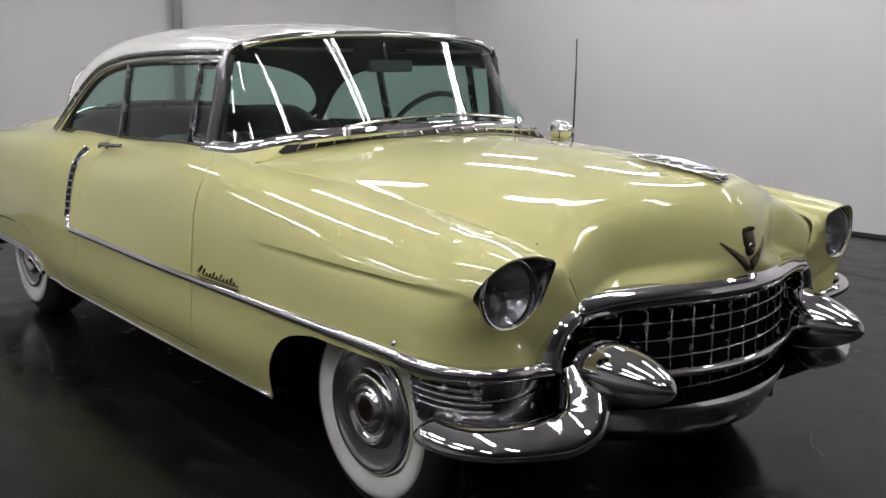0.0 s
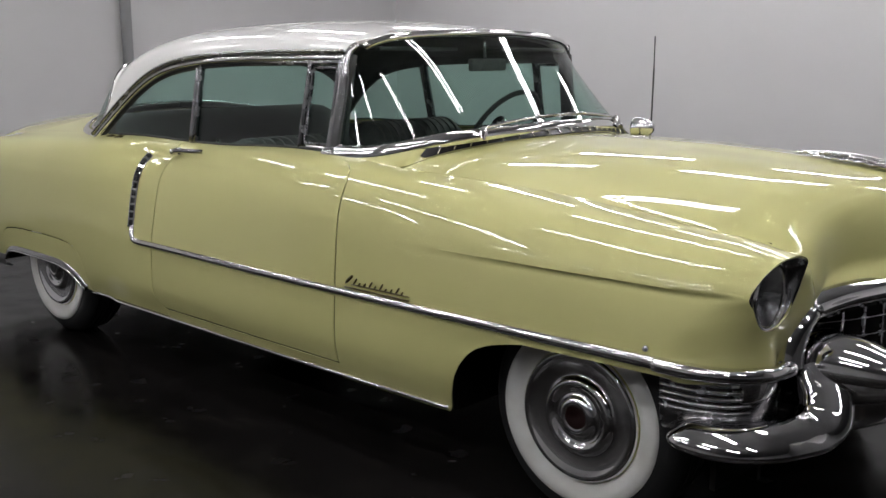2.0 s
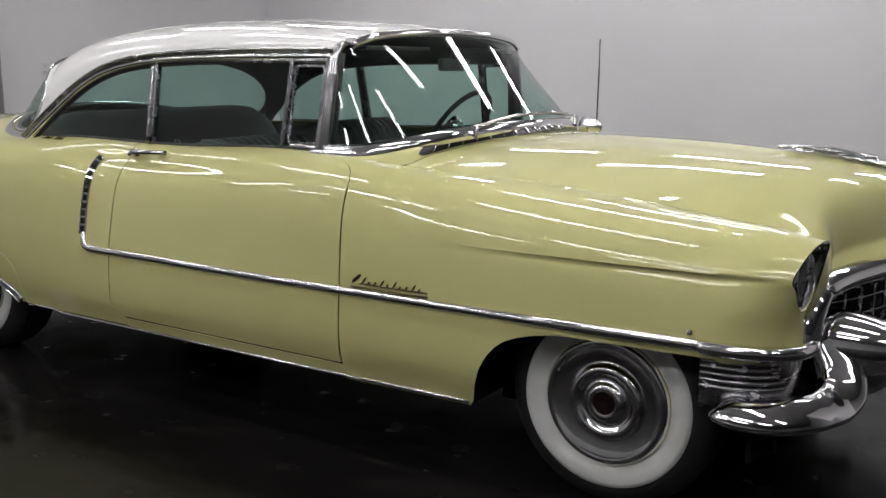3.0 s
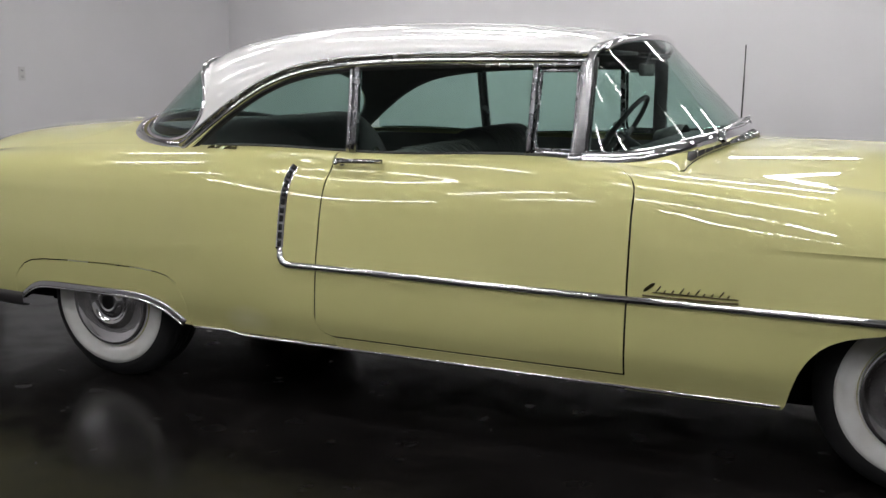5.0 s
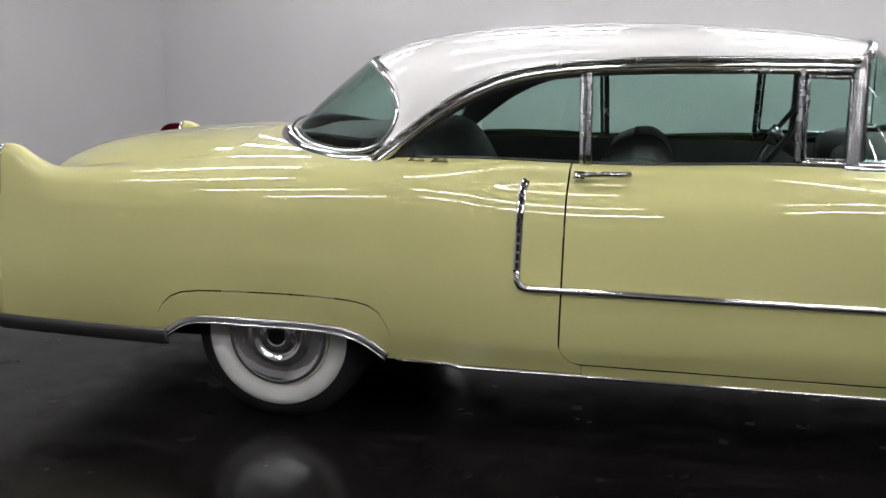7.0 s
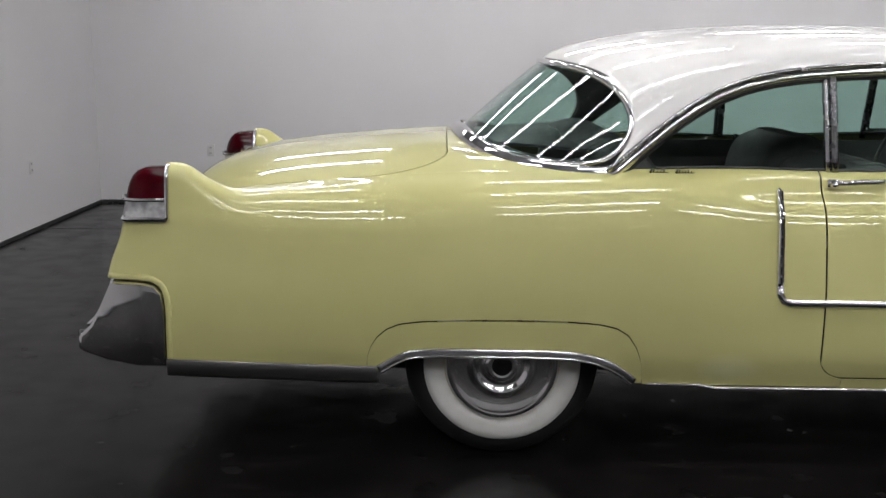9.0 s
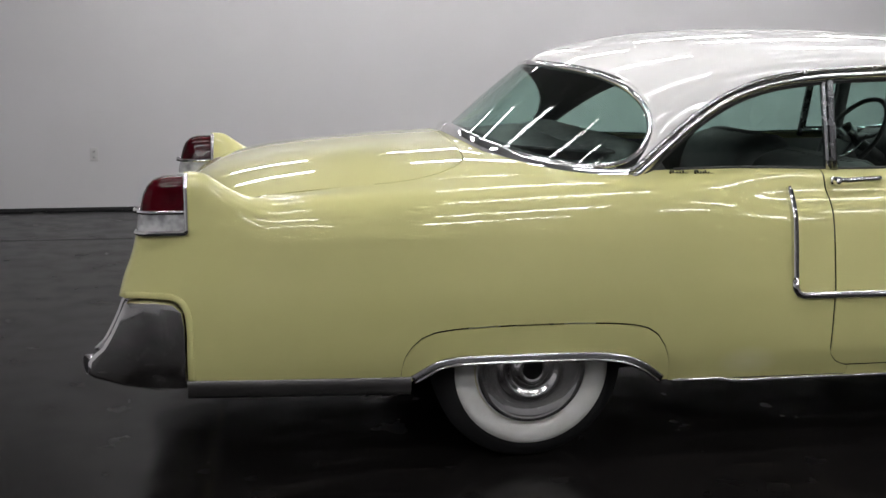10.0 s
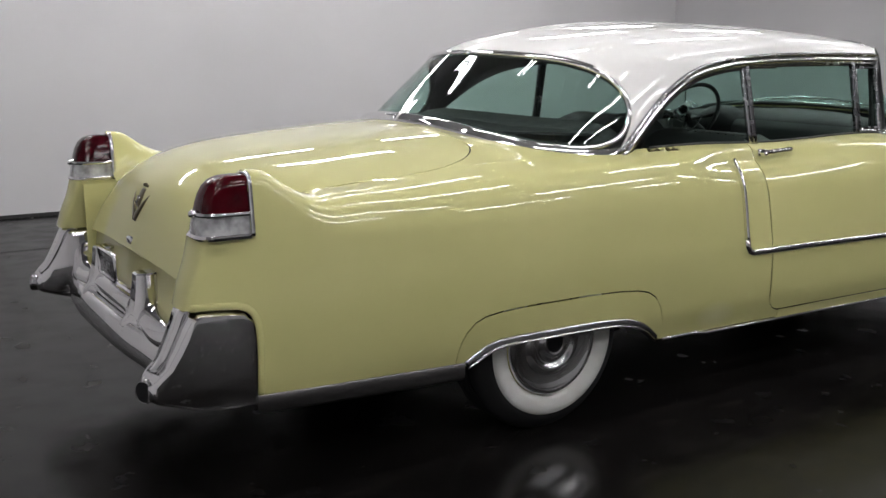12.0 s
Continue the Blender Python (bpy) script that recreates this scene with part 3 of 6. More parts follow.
    mould = part("skirt_moulding", sweep(path, (0, side, 0), [(-side * a, o) for a, o in face]), SATIN, skirt, "bright metal moulding along the wheel opening")
    part("moulding_bead", sweep(path + np.array((0, side * 0.011, 0.0)), (0, side, 0), [(-side * (0.012 + a), o) for a, o in ring(0.0045, 8)]), CHROME, mould)
    return door, fender


def nose(side, bm):
    """Front end of the fender, drawn in round the headlamp."""
    S0 = row_of(2.0, 0.578)
    ks = [S0, 3.0, 4.0, 5.0, 6.0, 7.0, 8.0, 9.0]
    inner = [(2.196, 0.880, 0.740), (2.194, 0.902, 0.778), (2.186, 0.915, 0.811), (2.204, 0.880, 0.862), (2.222, 0.826, 0.896), (2.231, 0.762, 0.903), (2.233, 0.712, 0.896), (2.229, 0.668, 0.876), (2.222, 0.672, 0.840), (2.215, 0.690, 0.795), (2.208, 0.705, 0.760), (2.203, 0.735, 0.730), (2.201, 0.770, 0.714), (2.199, 0.810, 0.710), (2.198, 0.850, 0.718)]
    outer = [(2.19, 0.618, 0.864), (2.215, 0.590, 0.80), (2.208, 0.558, 0.730), (2.178, 0.600, 0.650), (2.152, 0.645, 0.580), (2.190, 0.770, 0.572), (2.130, 0.905, 0.574)]
    n = 15
    up = [v for v in SHARED if v > S0]
    kk = np.r_[0.0, np.interp(up, ks, range(8)), np.linspace(7, n, 60)[1:-1]]
    exact = [S0] + up
    O, R = [], np.array(inner + [inner[0]] )
    full = [np.array((2.0, *skin(2.0, s))) for s in ks] + [np.array(o) for o in outer]
    full.append(full[0])
    full = np.array(full)
    TO = np.array([(0.07, 0.0, 0.0)] * 8 + [(0.012, 0.02, 0.0), (0.012, 0.03, 0.0), (0.012, 0.045, 0.01), (0.02, 0.03, 0.025), (0.02, 0.02, 0.04), (0.012, 0.01, 0.05), (0.025, 0.0, 0.05), (0.06, 0.0, 0.02)])
    TR = np.array([(-0.03, 0.02, -0.03), (-0.05, 0.018, -0.01), (-0.06, 0.012, 0.0), (-0.06, 0.01, 0.008), (-0.07, 0.006, 0.008), (-0.07, 0.0, 0.010), (-0.07, -0.004, 0.010), (-0.06, -0.008, 0.010), (-0.004, -0.025, 0.006), (-0.004, -0.03, 0.0), (-0.006, -0.03, -0.01), (-0.006, -0.025, -0.025), (-0.006, -0.01, -0.035), (-0.006, 0.0, -0.038), (-0.010, 0.012, -0.035), (-0.03, 0.02, -0.03)])
    knots = np.arange(n + 1.0)
    wrap = np.r_[n - 2, n - 1, np.arange(n + 1), 1, 2]
    knots = np.arange(-2.0, n + 3.0)
    o, r = hermite(knots, full[wrap], kk), hermite(knots, R[wrap], kk)
    for i, k in enumerate(kk):
        if i < len(exact):
            o[i] = (2.0, *skin(2.0, exact[i]))
    to, tr = hermite(knots, TO[wrap], kk), hermite(knots, TR[wrap], kk)
    rows = []
    for t in np.linspace(0, 1, 17):
        p = (1 - t) ** 3 * o + 3 * (1 - t) ** 2 * t * (o + to) + 3 * (1 - t) * t * t * (r + tr) + t**3 * r
        p[:, 1] *= side
        rows.append(p)
    # fair the lower outer corner, where the edge turns
    rows = np.array(rows)
    apart = np.minimum(np.arange(len(kk)), len(kk) - np.arange(len(kk)))
    low_side = np.arange(len(kk)) > len(kk) // 2
    soft = (1 - ease(apart.astype(float), np.where(low_side, 7, 2), np.where(low_side, 15, 7)))[None, :, None]
    for _ in range(60):
        mean = (rows[:-2] + rows[2:] + np.roll(rows, 1, 1)[1:-1] + np.roll(rows, -1, 1)[1:-1]) / 4
        rows[1:-1] += 0.7 * soft * (mean - rows[1:-1])
    grid(rows, bm, close_v=True)
    # headlamp: bezel, ring and bowed glass
    lamp = tagged(new("headlight"), "round sealed-beam headlight in a hooded chrome bezel")
    lamp.parent = car
    c = np.array((2.168, 0.797 * side, 0.800))
    rim = r.copy()
    rim[:, 1] *= side
    ang = np.arctan2(rim[:, 2] - c[2], rim[:, 1] - c[1])
    rows = []
    for t in (0.0, 0.06, 0.35, 0.7, 1.0):
        circ = np.stack([np.full(len(ang), c[0] + 0.012), c[1] + 0.098 * np.cos(ang), c[2] + 0.098 * np.sin(ang)], 1)
        q = rim * (1 - t) + circ * t
        q[:, 0] += 0.003 if 0 < t < 0.1 else 0
        rows.append(q)
    part("bezel", grid(rows, close_v=True), DULL, lamp, out=(1, 0, 0))
    bm2 = lathe([(0.098, -0.012), (0.102, -0.018), (0.098, -0.026), (0.088, -0.027), (0.086, -0.018)], 40)
    shift(bm2, Matrix.Translation(c) @ Matrix.Rotation(radians(90), 4, "Z"))
    part("lamp_ring", bm2, CHROME, lamp)
    bowl = [(0.087 * t, -0.012 + 0.050 * (1 - t * t)) for t in np.linspace(0.02, 1, 12)]
    part("reflector", shift(lathe(bowl, 40), Matrix.Translation(c) @ Matrix.Rotation(radians(90), 4, "Z")), REFLECTOR, lamp, "silvered reflector bowl", out=(1, 0, 0))
    bulb = lathe([(0.0, -0.002), (0.010, 0.002), (0.012, 0.014), (0.010, 0.036)], 14)
    part("bulb_shield", shift(bulb, Matrix.Translation(c) @ Matrix.Rotation(radians(90), 4, "Z")), STEEL, lamp)
    # fluted glass, gently bowed
    rows = []
    for a in np.linspace(0.001, math.pi / 2, 16):
        rr = 0.088 * math.sin(a)
        rows.append([(c[0] + 0.020 + 0.024 * math.cos(a) + 0.0007 * math.cos(2 * math.pi * rr * math.cos(k) / 0.009) * math.cos(a) ** 0.5, c[1] + rr * math.cos(k), c[2] + rr * math.sin(k)) for k in np.linspace(0, 2 * math.pi, 121)[:-1]])
    glass = part("lens", grid(rows, close_v=True), LAMPGLASS, lamp, "fluted clear headlight glass", out=(1, 0, 0))
    glass.visible_shadow = False


for sd in (-1, 1):
    side_panels(sd)


# ---- hood, cowl, deck ----
def hood():
    rows = []
    for xc, zc, xe in ((1.00, 1.113, 0.83), (1.16, 1.112, 1.05), (1.4, 1.106, 1.33), (1.65, 1.098, 1.60), (1.9, 1.080, 1.85), (2.08, 1.064, 2.0)):
        w, z = skin(xe, 9.0)
        rows.append((xc, zc, xe, w - 0.004, z))
    rows += [(2.20, 1.048, 2.12, 0.624, 0.886), (2.28, 1.022, 2.188, 0.613, 0.862), (2.335, 0.965, 2.210, 0.598, 0.822), (2.362, 0.895, 2.216, 0.578, 0.78), (2.372, 0.83, 2.212, 0.562, 0.742), (2.366, 0.772, 2.200, 0.545, 0.708)]
    rows = np.array(rows)
    k = np.arange(len(rows), dtype=float)
    fine = hermite(k, rows, np.linspace(0, len(rows) - 1, 96))
    fine = smoothed(fine, 4.0)
    for row in fine:
        if row[2] < 2.0:
            row[3], row[4] = np.array(skin(row[2], 9.0)) - (0.0022, 0.0)
        row[3] -= 0.005 * float(ease(row[2], 2.10, 2.18))
    q = np.linspace(-1, 1, 97)
    P = []
    for xc, zc, xe, ye, ze in fine:
        wn, wr = float(ease(zc, 1.085, 1.03)), float(ease(xc, 1.0, 1.75))
        flat = float(ease(zc, 0.835, 0.772))
        wide = 0.46 + 0.52 * flat
        dip = 0.032 * wn * (1 - flat)
        hold = 0.004 + 0.026 * float(ease(xe, 1.05, 1.65))
        row = []
        for t in q:
            a = abs(t)
            back = 1 - a * a * (3 - 2 * a)
            gx = (1 - wn) * ((1 - wr) * back + wr * (1 - a**1.9)) + wn * (math.exp(-((a / wide) ** 2)) - math.exp(-1 / wide**2)) / (1 - math.exp(-1 / wide**2))
            gz = 1 - a ** (2.05 + 0.5 * wr)
            gz = gz * gz * (1 + hold) / (gz + hold)
            hollow = math.exp(-(((a - 0.72) / 0.20) ** 2)) * (1 - a**8)
            row.append((xe + (xc - xe) * gx - dip * hollow, ye * t, ze + (zc - ze) * gz + 0.008 * wr * math.exp(-((ye * t / 0.07) ** 2))))
        P.append(row)
    P = np.array(P)
    P[60:] = smoothed(P[56:], 1.6)[4:]
    part("hood", grid(P), YELLOW, car, thick=0.004, out=(0.3, 0, 1))
    # gutter under the hood's front side edges
    for k in (0, -1):
        edge = P[38:, k]
        sd = -1 if k == 0 else 1
        under = [edge + np.array((-0.012, sd * o, -0.006)) for o in (-0.03, 0.0, 0.015, 0.045)]
        part("hood_gutter", grid(under), YELLOW, car, thick=0.003, out=(0.5, 0, 1))
    # cowl between the hood, the fenders and the windshield
    edge = [(x, *skin(x, 9.0)) for x in np.linspace(0.42, 0.81, 12)]
    rear = [(0.995 - 0.17 * t * t * (3 - 2 * t), (skin(0.83, 9.0)[0] - 0.004) * t, 1.113 + (skin(0.83, 9.0)[1] - 1.113) * t**2.05) for t in np.linspace(0.97, 0, 22)]
    A = np.array([(x, -w, z) for x, w, z in edge] + [(x, -w, z) for x, w, z in rear])
    A = np.concatenate([A, A[-2::-1] * (1, -1, 1)])
    B = curve3(WS_BASE, len(A) // 2 + 1)
    B = np.concatenate([B, B[-2::-1] * (1, -1, 1)])
    B[:, 2] -= 0.012

    def over(t):
        return A * (1 - t) + B * t + np.array((0, 0, 0.004 * math.sin(math.pi * t)))

    part("cowl", grid([over(t) for t in np.linspace(0, 1, 6)]), YELLOW, car, thick=0.004, out=(0, 0, 1))
    return P, over


WS_BASE = [(0.455, -0.762, 1.066), (0.55, -0.756, 1.062), (0.65, -0.738, 1.070), (0.745, -0.690, 1.096), (0.825, -0.590, 1.120), (0.880, -0.45, 1.134), (0.925, -0.22, 1.144), (0.94, 0.0, 1.148)]
WS_TOP = [(0.468, -0.690, 1.408), (0.482, -0.682, 1.428), (0.50, -0.655, 1.452), (0.525, -0.58, 1.474), (0.545, -0.46, 1.488), (0.565, -0.33, 1.497), (0.58, -0.16, 1.503), (0.585, 0.0, 1.505)]
HOOD, COWL = hood()


def nose_x(y, z):
    """How far forward the hood's nose stands at a half width and height."""
    rows = HOOD[45:]
    xs = [np.interp(y, r[:, 1], r[:, 0]) for r in rows]
    zs = [np.interp(y, r[:, 1], r[:, 2]) for r in rows]
    return float(np.interp(z, zs[::-1], xs[::-1]))



def deck():
    # centre (x, z) and edge (x, half width, z) from the back window to the tail
    rows = []
    for xc, zc, xe in ((-1.85, 1.132, -1.84), (-2.1, 1.117, -2.08), (-2.36, 1.095, -2.34), (-2.56, 1.071, -2.54), (-2.72, 1.038, -2.68)):
        w, z = skin(xe, 9.0)
        rows.append((xc, zc, xe, w - 0.003, z))
    rows += [(-2.82, 0.996, -2.78, 0.640, 0.890), (-2.89, 0.938, -2.84, 0.636, 0.855), (-2.925, 0.87, -2.885, 0.635, 0.80), (-2.945, 0.80, -2.92, 0.634, 0.745), (-2.975, 0.70, -2.955, 0.632, 0.67)]
    rows = np.array(rows)
    fine = hermite(np.arange(len(rows), dtype=float), rows, np.linspace(0, len(rows) - 1, 70))
    fine = smoothed(fine, 3.0)
    # lid with rounded front corners; rows close together near its front edge
    at = np.r_[1 - np.cos(np.linspace(0, math.pi / 2, 22)), np.linspace(1, 69, 69)[1:] ] * 1.0
    at[:22] *= 10.0
    at[22:] = np.linspace(10.0, 69.0, 69)[1:]
    fine = np.array([[np.interp(i, np.arange(70), fine[:, k]) for k in range(5)] for i in at])
    q = np.linspace(-1, 1, 65)
    P = []
    for (xc, zc, xe, ye, ze), i in zip(fine, at):
        d = max(0.0, 1 - i / 10.0)
        k = 1 - 0.26 * (1 - math.sqrt(max(0.0, 1 - d * d)))
        P.append([(xc + (xe - xc) * abs(t * k) ** 2, ye * t * k, zc + (ze - zc) * abs(t * k) ** 2.9) for t in q])
    P = np.array(P)
    lid = part("trunk_lid", grid(P), YELLOW, car, thick=0.004, out=(-0.2, 0, 1))
    # panel between the lid, the back window and the rear fenders
    n = 22
    A = np.concatenate([P[0, 32:], P[1 : n + 1, -1]])
    away = np.array((0.004, 0.004, 0.0))
    A = np.concatenate([curve3((A + away)[:33], 31), curve3((A + away)[32:], 31)[1:]])
    B = curve3([(-1.765, 0, 1.142), (-1.745, 0.25, 1.134), (-1.69, 0.45, 1.110), (-1.59, 0.60, 1.076), (-1.46, 0.70, 1.056), (-1.33, 0.75, 1.052), (-1.19, 0.765, 1.054)], 31)
    xs = np.linspace(-1.22, P[n, -1][0], 26)
    B = np.concatenate([B, curve3([tuple(B[-1])] + [(x, *skin(x, 9.0)) for x in xs], 31)[1:]])
    for sd in (-1, 1):
        rows = [(A * (1 - t) + B * t) * (1, sd, 1) for t in np.linspace(0, 1, 8)]
        part("rear_shelf_panel", grid(rows), YELLOW, car, thick=0.004, out=(0, 0, 1))
    # tail panel under the lid, between the fenders
    tail = [[(-2.965 + 0.05 * abs(t) ** 2 - 0.01 * k, 0.74 * t, 0.69 - 0.09 * k + 0.0 * t) for t in np.linspace(-1, 1, 21)] for k in range(4)]
    part("tail_panel", grid(tail), YELLOW, car, thick=0.004, out=(-1, 0, 0))
    for sd in (-1, 1):
        # wall from the fin down to the lid edge, inside the rear fender
        rows = []
        for x in np.linspace(-2.60, -2.97, 14):
            w, z = skin(max(x, -2.84), 9.0)
            rows.append([(x, sd * (w - (w - 0.630) * t + 0.004), z - (0.02 + 0.30 * max(0, (-2.6 - x) / 0.37)) * t) for t in np.linspace(0, 1, 5)])
        part("inner_fender", grid(rows), YELLOW, car, thick=0.003, out=(0, -sd, 0.6))
    return lid


LID = deck()

# ---- roof ----
ROOF = [
    [(0.455, 0.698, 1.432), (0.462, 0.684, 1.455), (0.492, 0.62, 1.480), (0.535, 0.36, 1.502), (0.565, 0, 1.511)],
    [(0.20, 0.704, 1.434), (0.21, 0.686, 1.470), (0.23, 0.615, 1.512), (0.27, 0.36, 1.551), (0.29, 0, 1.560)],
    [(-0.30, 0.705, 1.430), (-0.30, 0.686, 1.474), (-0.30, 0.615, 1.524), (-0.30, 0.36, 1.574), (-0.30, 0, 1.587)],
    [(-0.67, 0.708, 1.402), (-0.69, 0.688, 1.455), (-0.72, 0.615, 1.512), (-0.75, 0.36, 1.560), (-0.76, 0, 1.574)],
    [(-0.87, 0.722, 1.342), (-0.91, 0.698, 1.412), (-0.98, 0.625, 1.478), (-1.05, 0.37, 1.526), (-1.08, 0, 1.540)],
    [(-1.03, 0.742, 1.248), (-1.06, 0.718, 1.334), (-1.13, 0.65, 1.424), (-1.25, 0.38, 1.478), (-1.30, 0, 1.491)],
    [(-1.175, 0.775, 1.132), (-1.12, 0.745, 1.25), (-1.19, 0.675, 1.385), (-1.325, 0.39, 1.452), (-1.39, 0, 1.468)],
    [(-1.275, 0.795, 1.050), (-1.165, 0.752, 1.195), (-1.225, 0.69, 1.352), (-1.365, 0.40, 1.420), (-1.44, 0, 1.434)],
]


def roof():
    R = np.array(ROOF)
    along = hermite(np.arange(8.0), R.reshape(8, -1), np.linspace(0, 7, 64)).reshape(64, 5, 3)
    along = smoothed(along, 4.5)
    half = hermite(np.arange(5.0), along.transpose(1, 0, 2).reshape(5, -1), np.linspace(0, 4, 40)).reshape(40, 64, 3)
    half = smoothed(half, 4.0).transpose(1, 0, 2)
    # faired once more away from the edges
    fair = smoothed(smoothed(half, 7.0).transpose(1, 0, 2).copy(), 5.0).transpose(1, 0, 2)
    inside = (ease(np.arange(40.0), 2, 12)[None, :] * ease(np.arange(64.0), 1, 8)[:, None] * ease(63 - np.arange(64.0), 0, 4)[:, None])[..., None]
    half = half * (1 - inside) + fair * inside
    half[:, :, 2] += 0.012 * inside[:, :, 0]
    half[:, -1, 1] = 0
    # level crown at the middle line
    P = np.concatenate([half * (1, -1, 1), half[:, -2::-1]], axis=1)
    part("roof", grid(P), WHITE, car, "white painted hardtop roof", thick=0.012, out=(0, 0, 1))
    Q = P.copy()
    Q[:, :, 2] -= 0.03
    Q[:, :, 1] *= 0.975
    part("headliner", grid(Q[2:-1]), TRIM, car, "dark cloth headliner", out=(0, 0, -1))
    return along, half


ROOF_ALONG, ROOF_HALF = roof()
DRIP = ROOF_ALONG[:, 0]


# ---- glass ----
def windshield():
    a, b = curve3(WS_BASE, 41), curve3(WS_TOP, 41)
    a = smoothed(np.concatenate([a, a[-2::-1] * (1, -1, 1)]), 3.0)
    b = smoothed(np.concatenate([b, b[-2::-1] * (1, -1, 1)]), 4.0)
    rows = []
    for t in np.linspace(0, 1, 17):
        p = a * (1 - t) + b * t
        p[:, 0] += 0.004 * math.sin(math.pi * t)
        rows.append(p)
    wsh = part("windshield", grid(rows), GLASS, car, "wraparound tinted windshield", thick=0.0, out=(1, 0, 0.5))
    wsh.visible_shadow = False
    # chrome surround
    nb = np.array([(0.25 + 0.6 * (abs(p[1]) < 0.6), math.copysign(0.8, p[1]) * (abs(p[1]) > 0.5), 0.7) for p in a])
    low = a + np.array((0.005, 0, -0.005))
    kb = 1.65 - 0.5 * np.sin(np.linspace(0, math.pi, len(a)))
    fr = part("windshield_moulding", sweep(low, nb, dome(0.044, 0.017, 13), scale=kb), CHROME, car, "polished windshield moulding")
    nt = np.array([(0.8, math.copysign(0.5, p[1]) * (abs(p[1]) > 0.5), 0.55) for p in b])
    part("upper_moulding", sweep((b + np.array((0.0, 0, 0.004)))[4:-4], nt[4:-4], dome(0.030, 0.013, 9)), CHROME, fr)
    for sd in (-1, 1):
        p = curve3([(0.452, sd * 0.765, 1.062), (0.456, sd * 0.742, 1.18), (0.460, sd * 0.718, 1.30), (0.464, sd * 0.697, 1.41), (0.474, sd * 0.684, 1.440), (0.494, sd * 0.664, 1.458)], 30)
        flat = [(-0.030, -0.012), (-0.030, 0.008), (-0.024, 0.014), (-0.006, 0.017), (0.016, 0.016), (0.026, 0.010), (0.030, 0.002), (0.030, -0.012)]
        part("pillar_moulding", sweep(p, (0.15, sd, 0.2), [(-sd * u, o) for u, o in flat], scale=np.interp(np.arange(30), [0, 19, 23, 29], [1.1, 0.92, 0.75, 0.35])), SATIN, fr)
        bm = box((-0.028, -0.016, -0.022), (0.028, 0.016, 0.018), 0.012, seg=3)
        part("pillar_foot", shift(bm, Matrix.Translation((0.440, sd * 0.782, 1.056))), CHROME, fr)
        pil = curve3([(0.45, sd * 0.735, 1.0), (0.455, sd * 0.718, 1.2), (0.462, sd * 0.682, 1.42)], 8)
        part("inner_pillar", sweep(pil, (0, sd, 0), [(-0.03, -0.012), (0.03, -0.012), (0.03, 0.012), (-0.03, 0.012)]), TRIM, fr)


windshield()


def glass_y(z, x):
    return 0.757 - (z - 1.06) * 0.20 + 0.012 * ((x + 0.3) / 0.8) ** 2


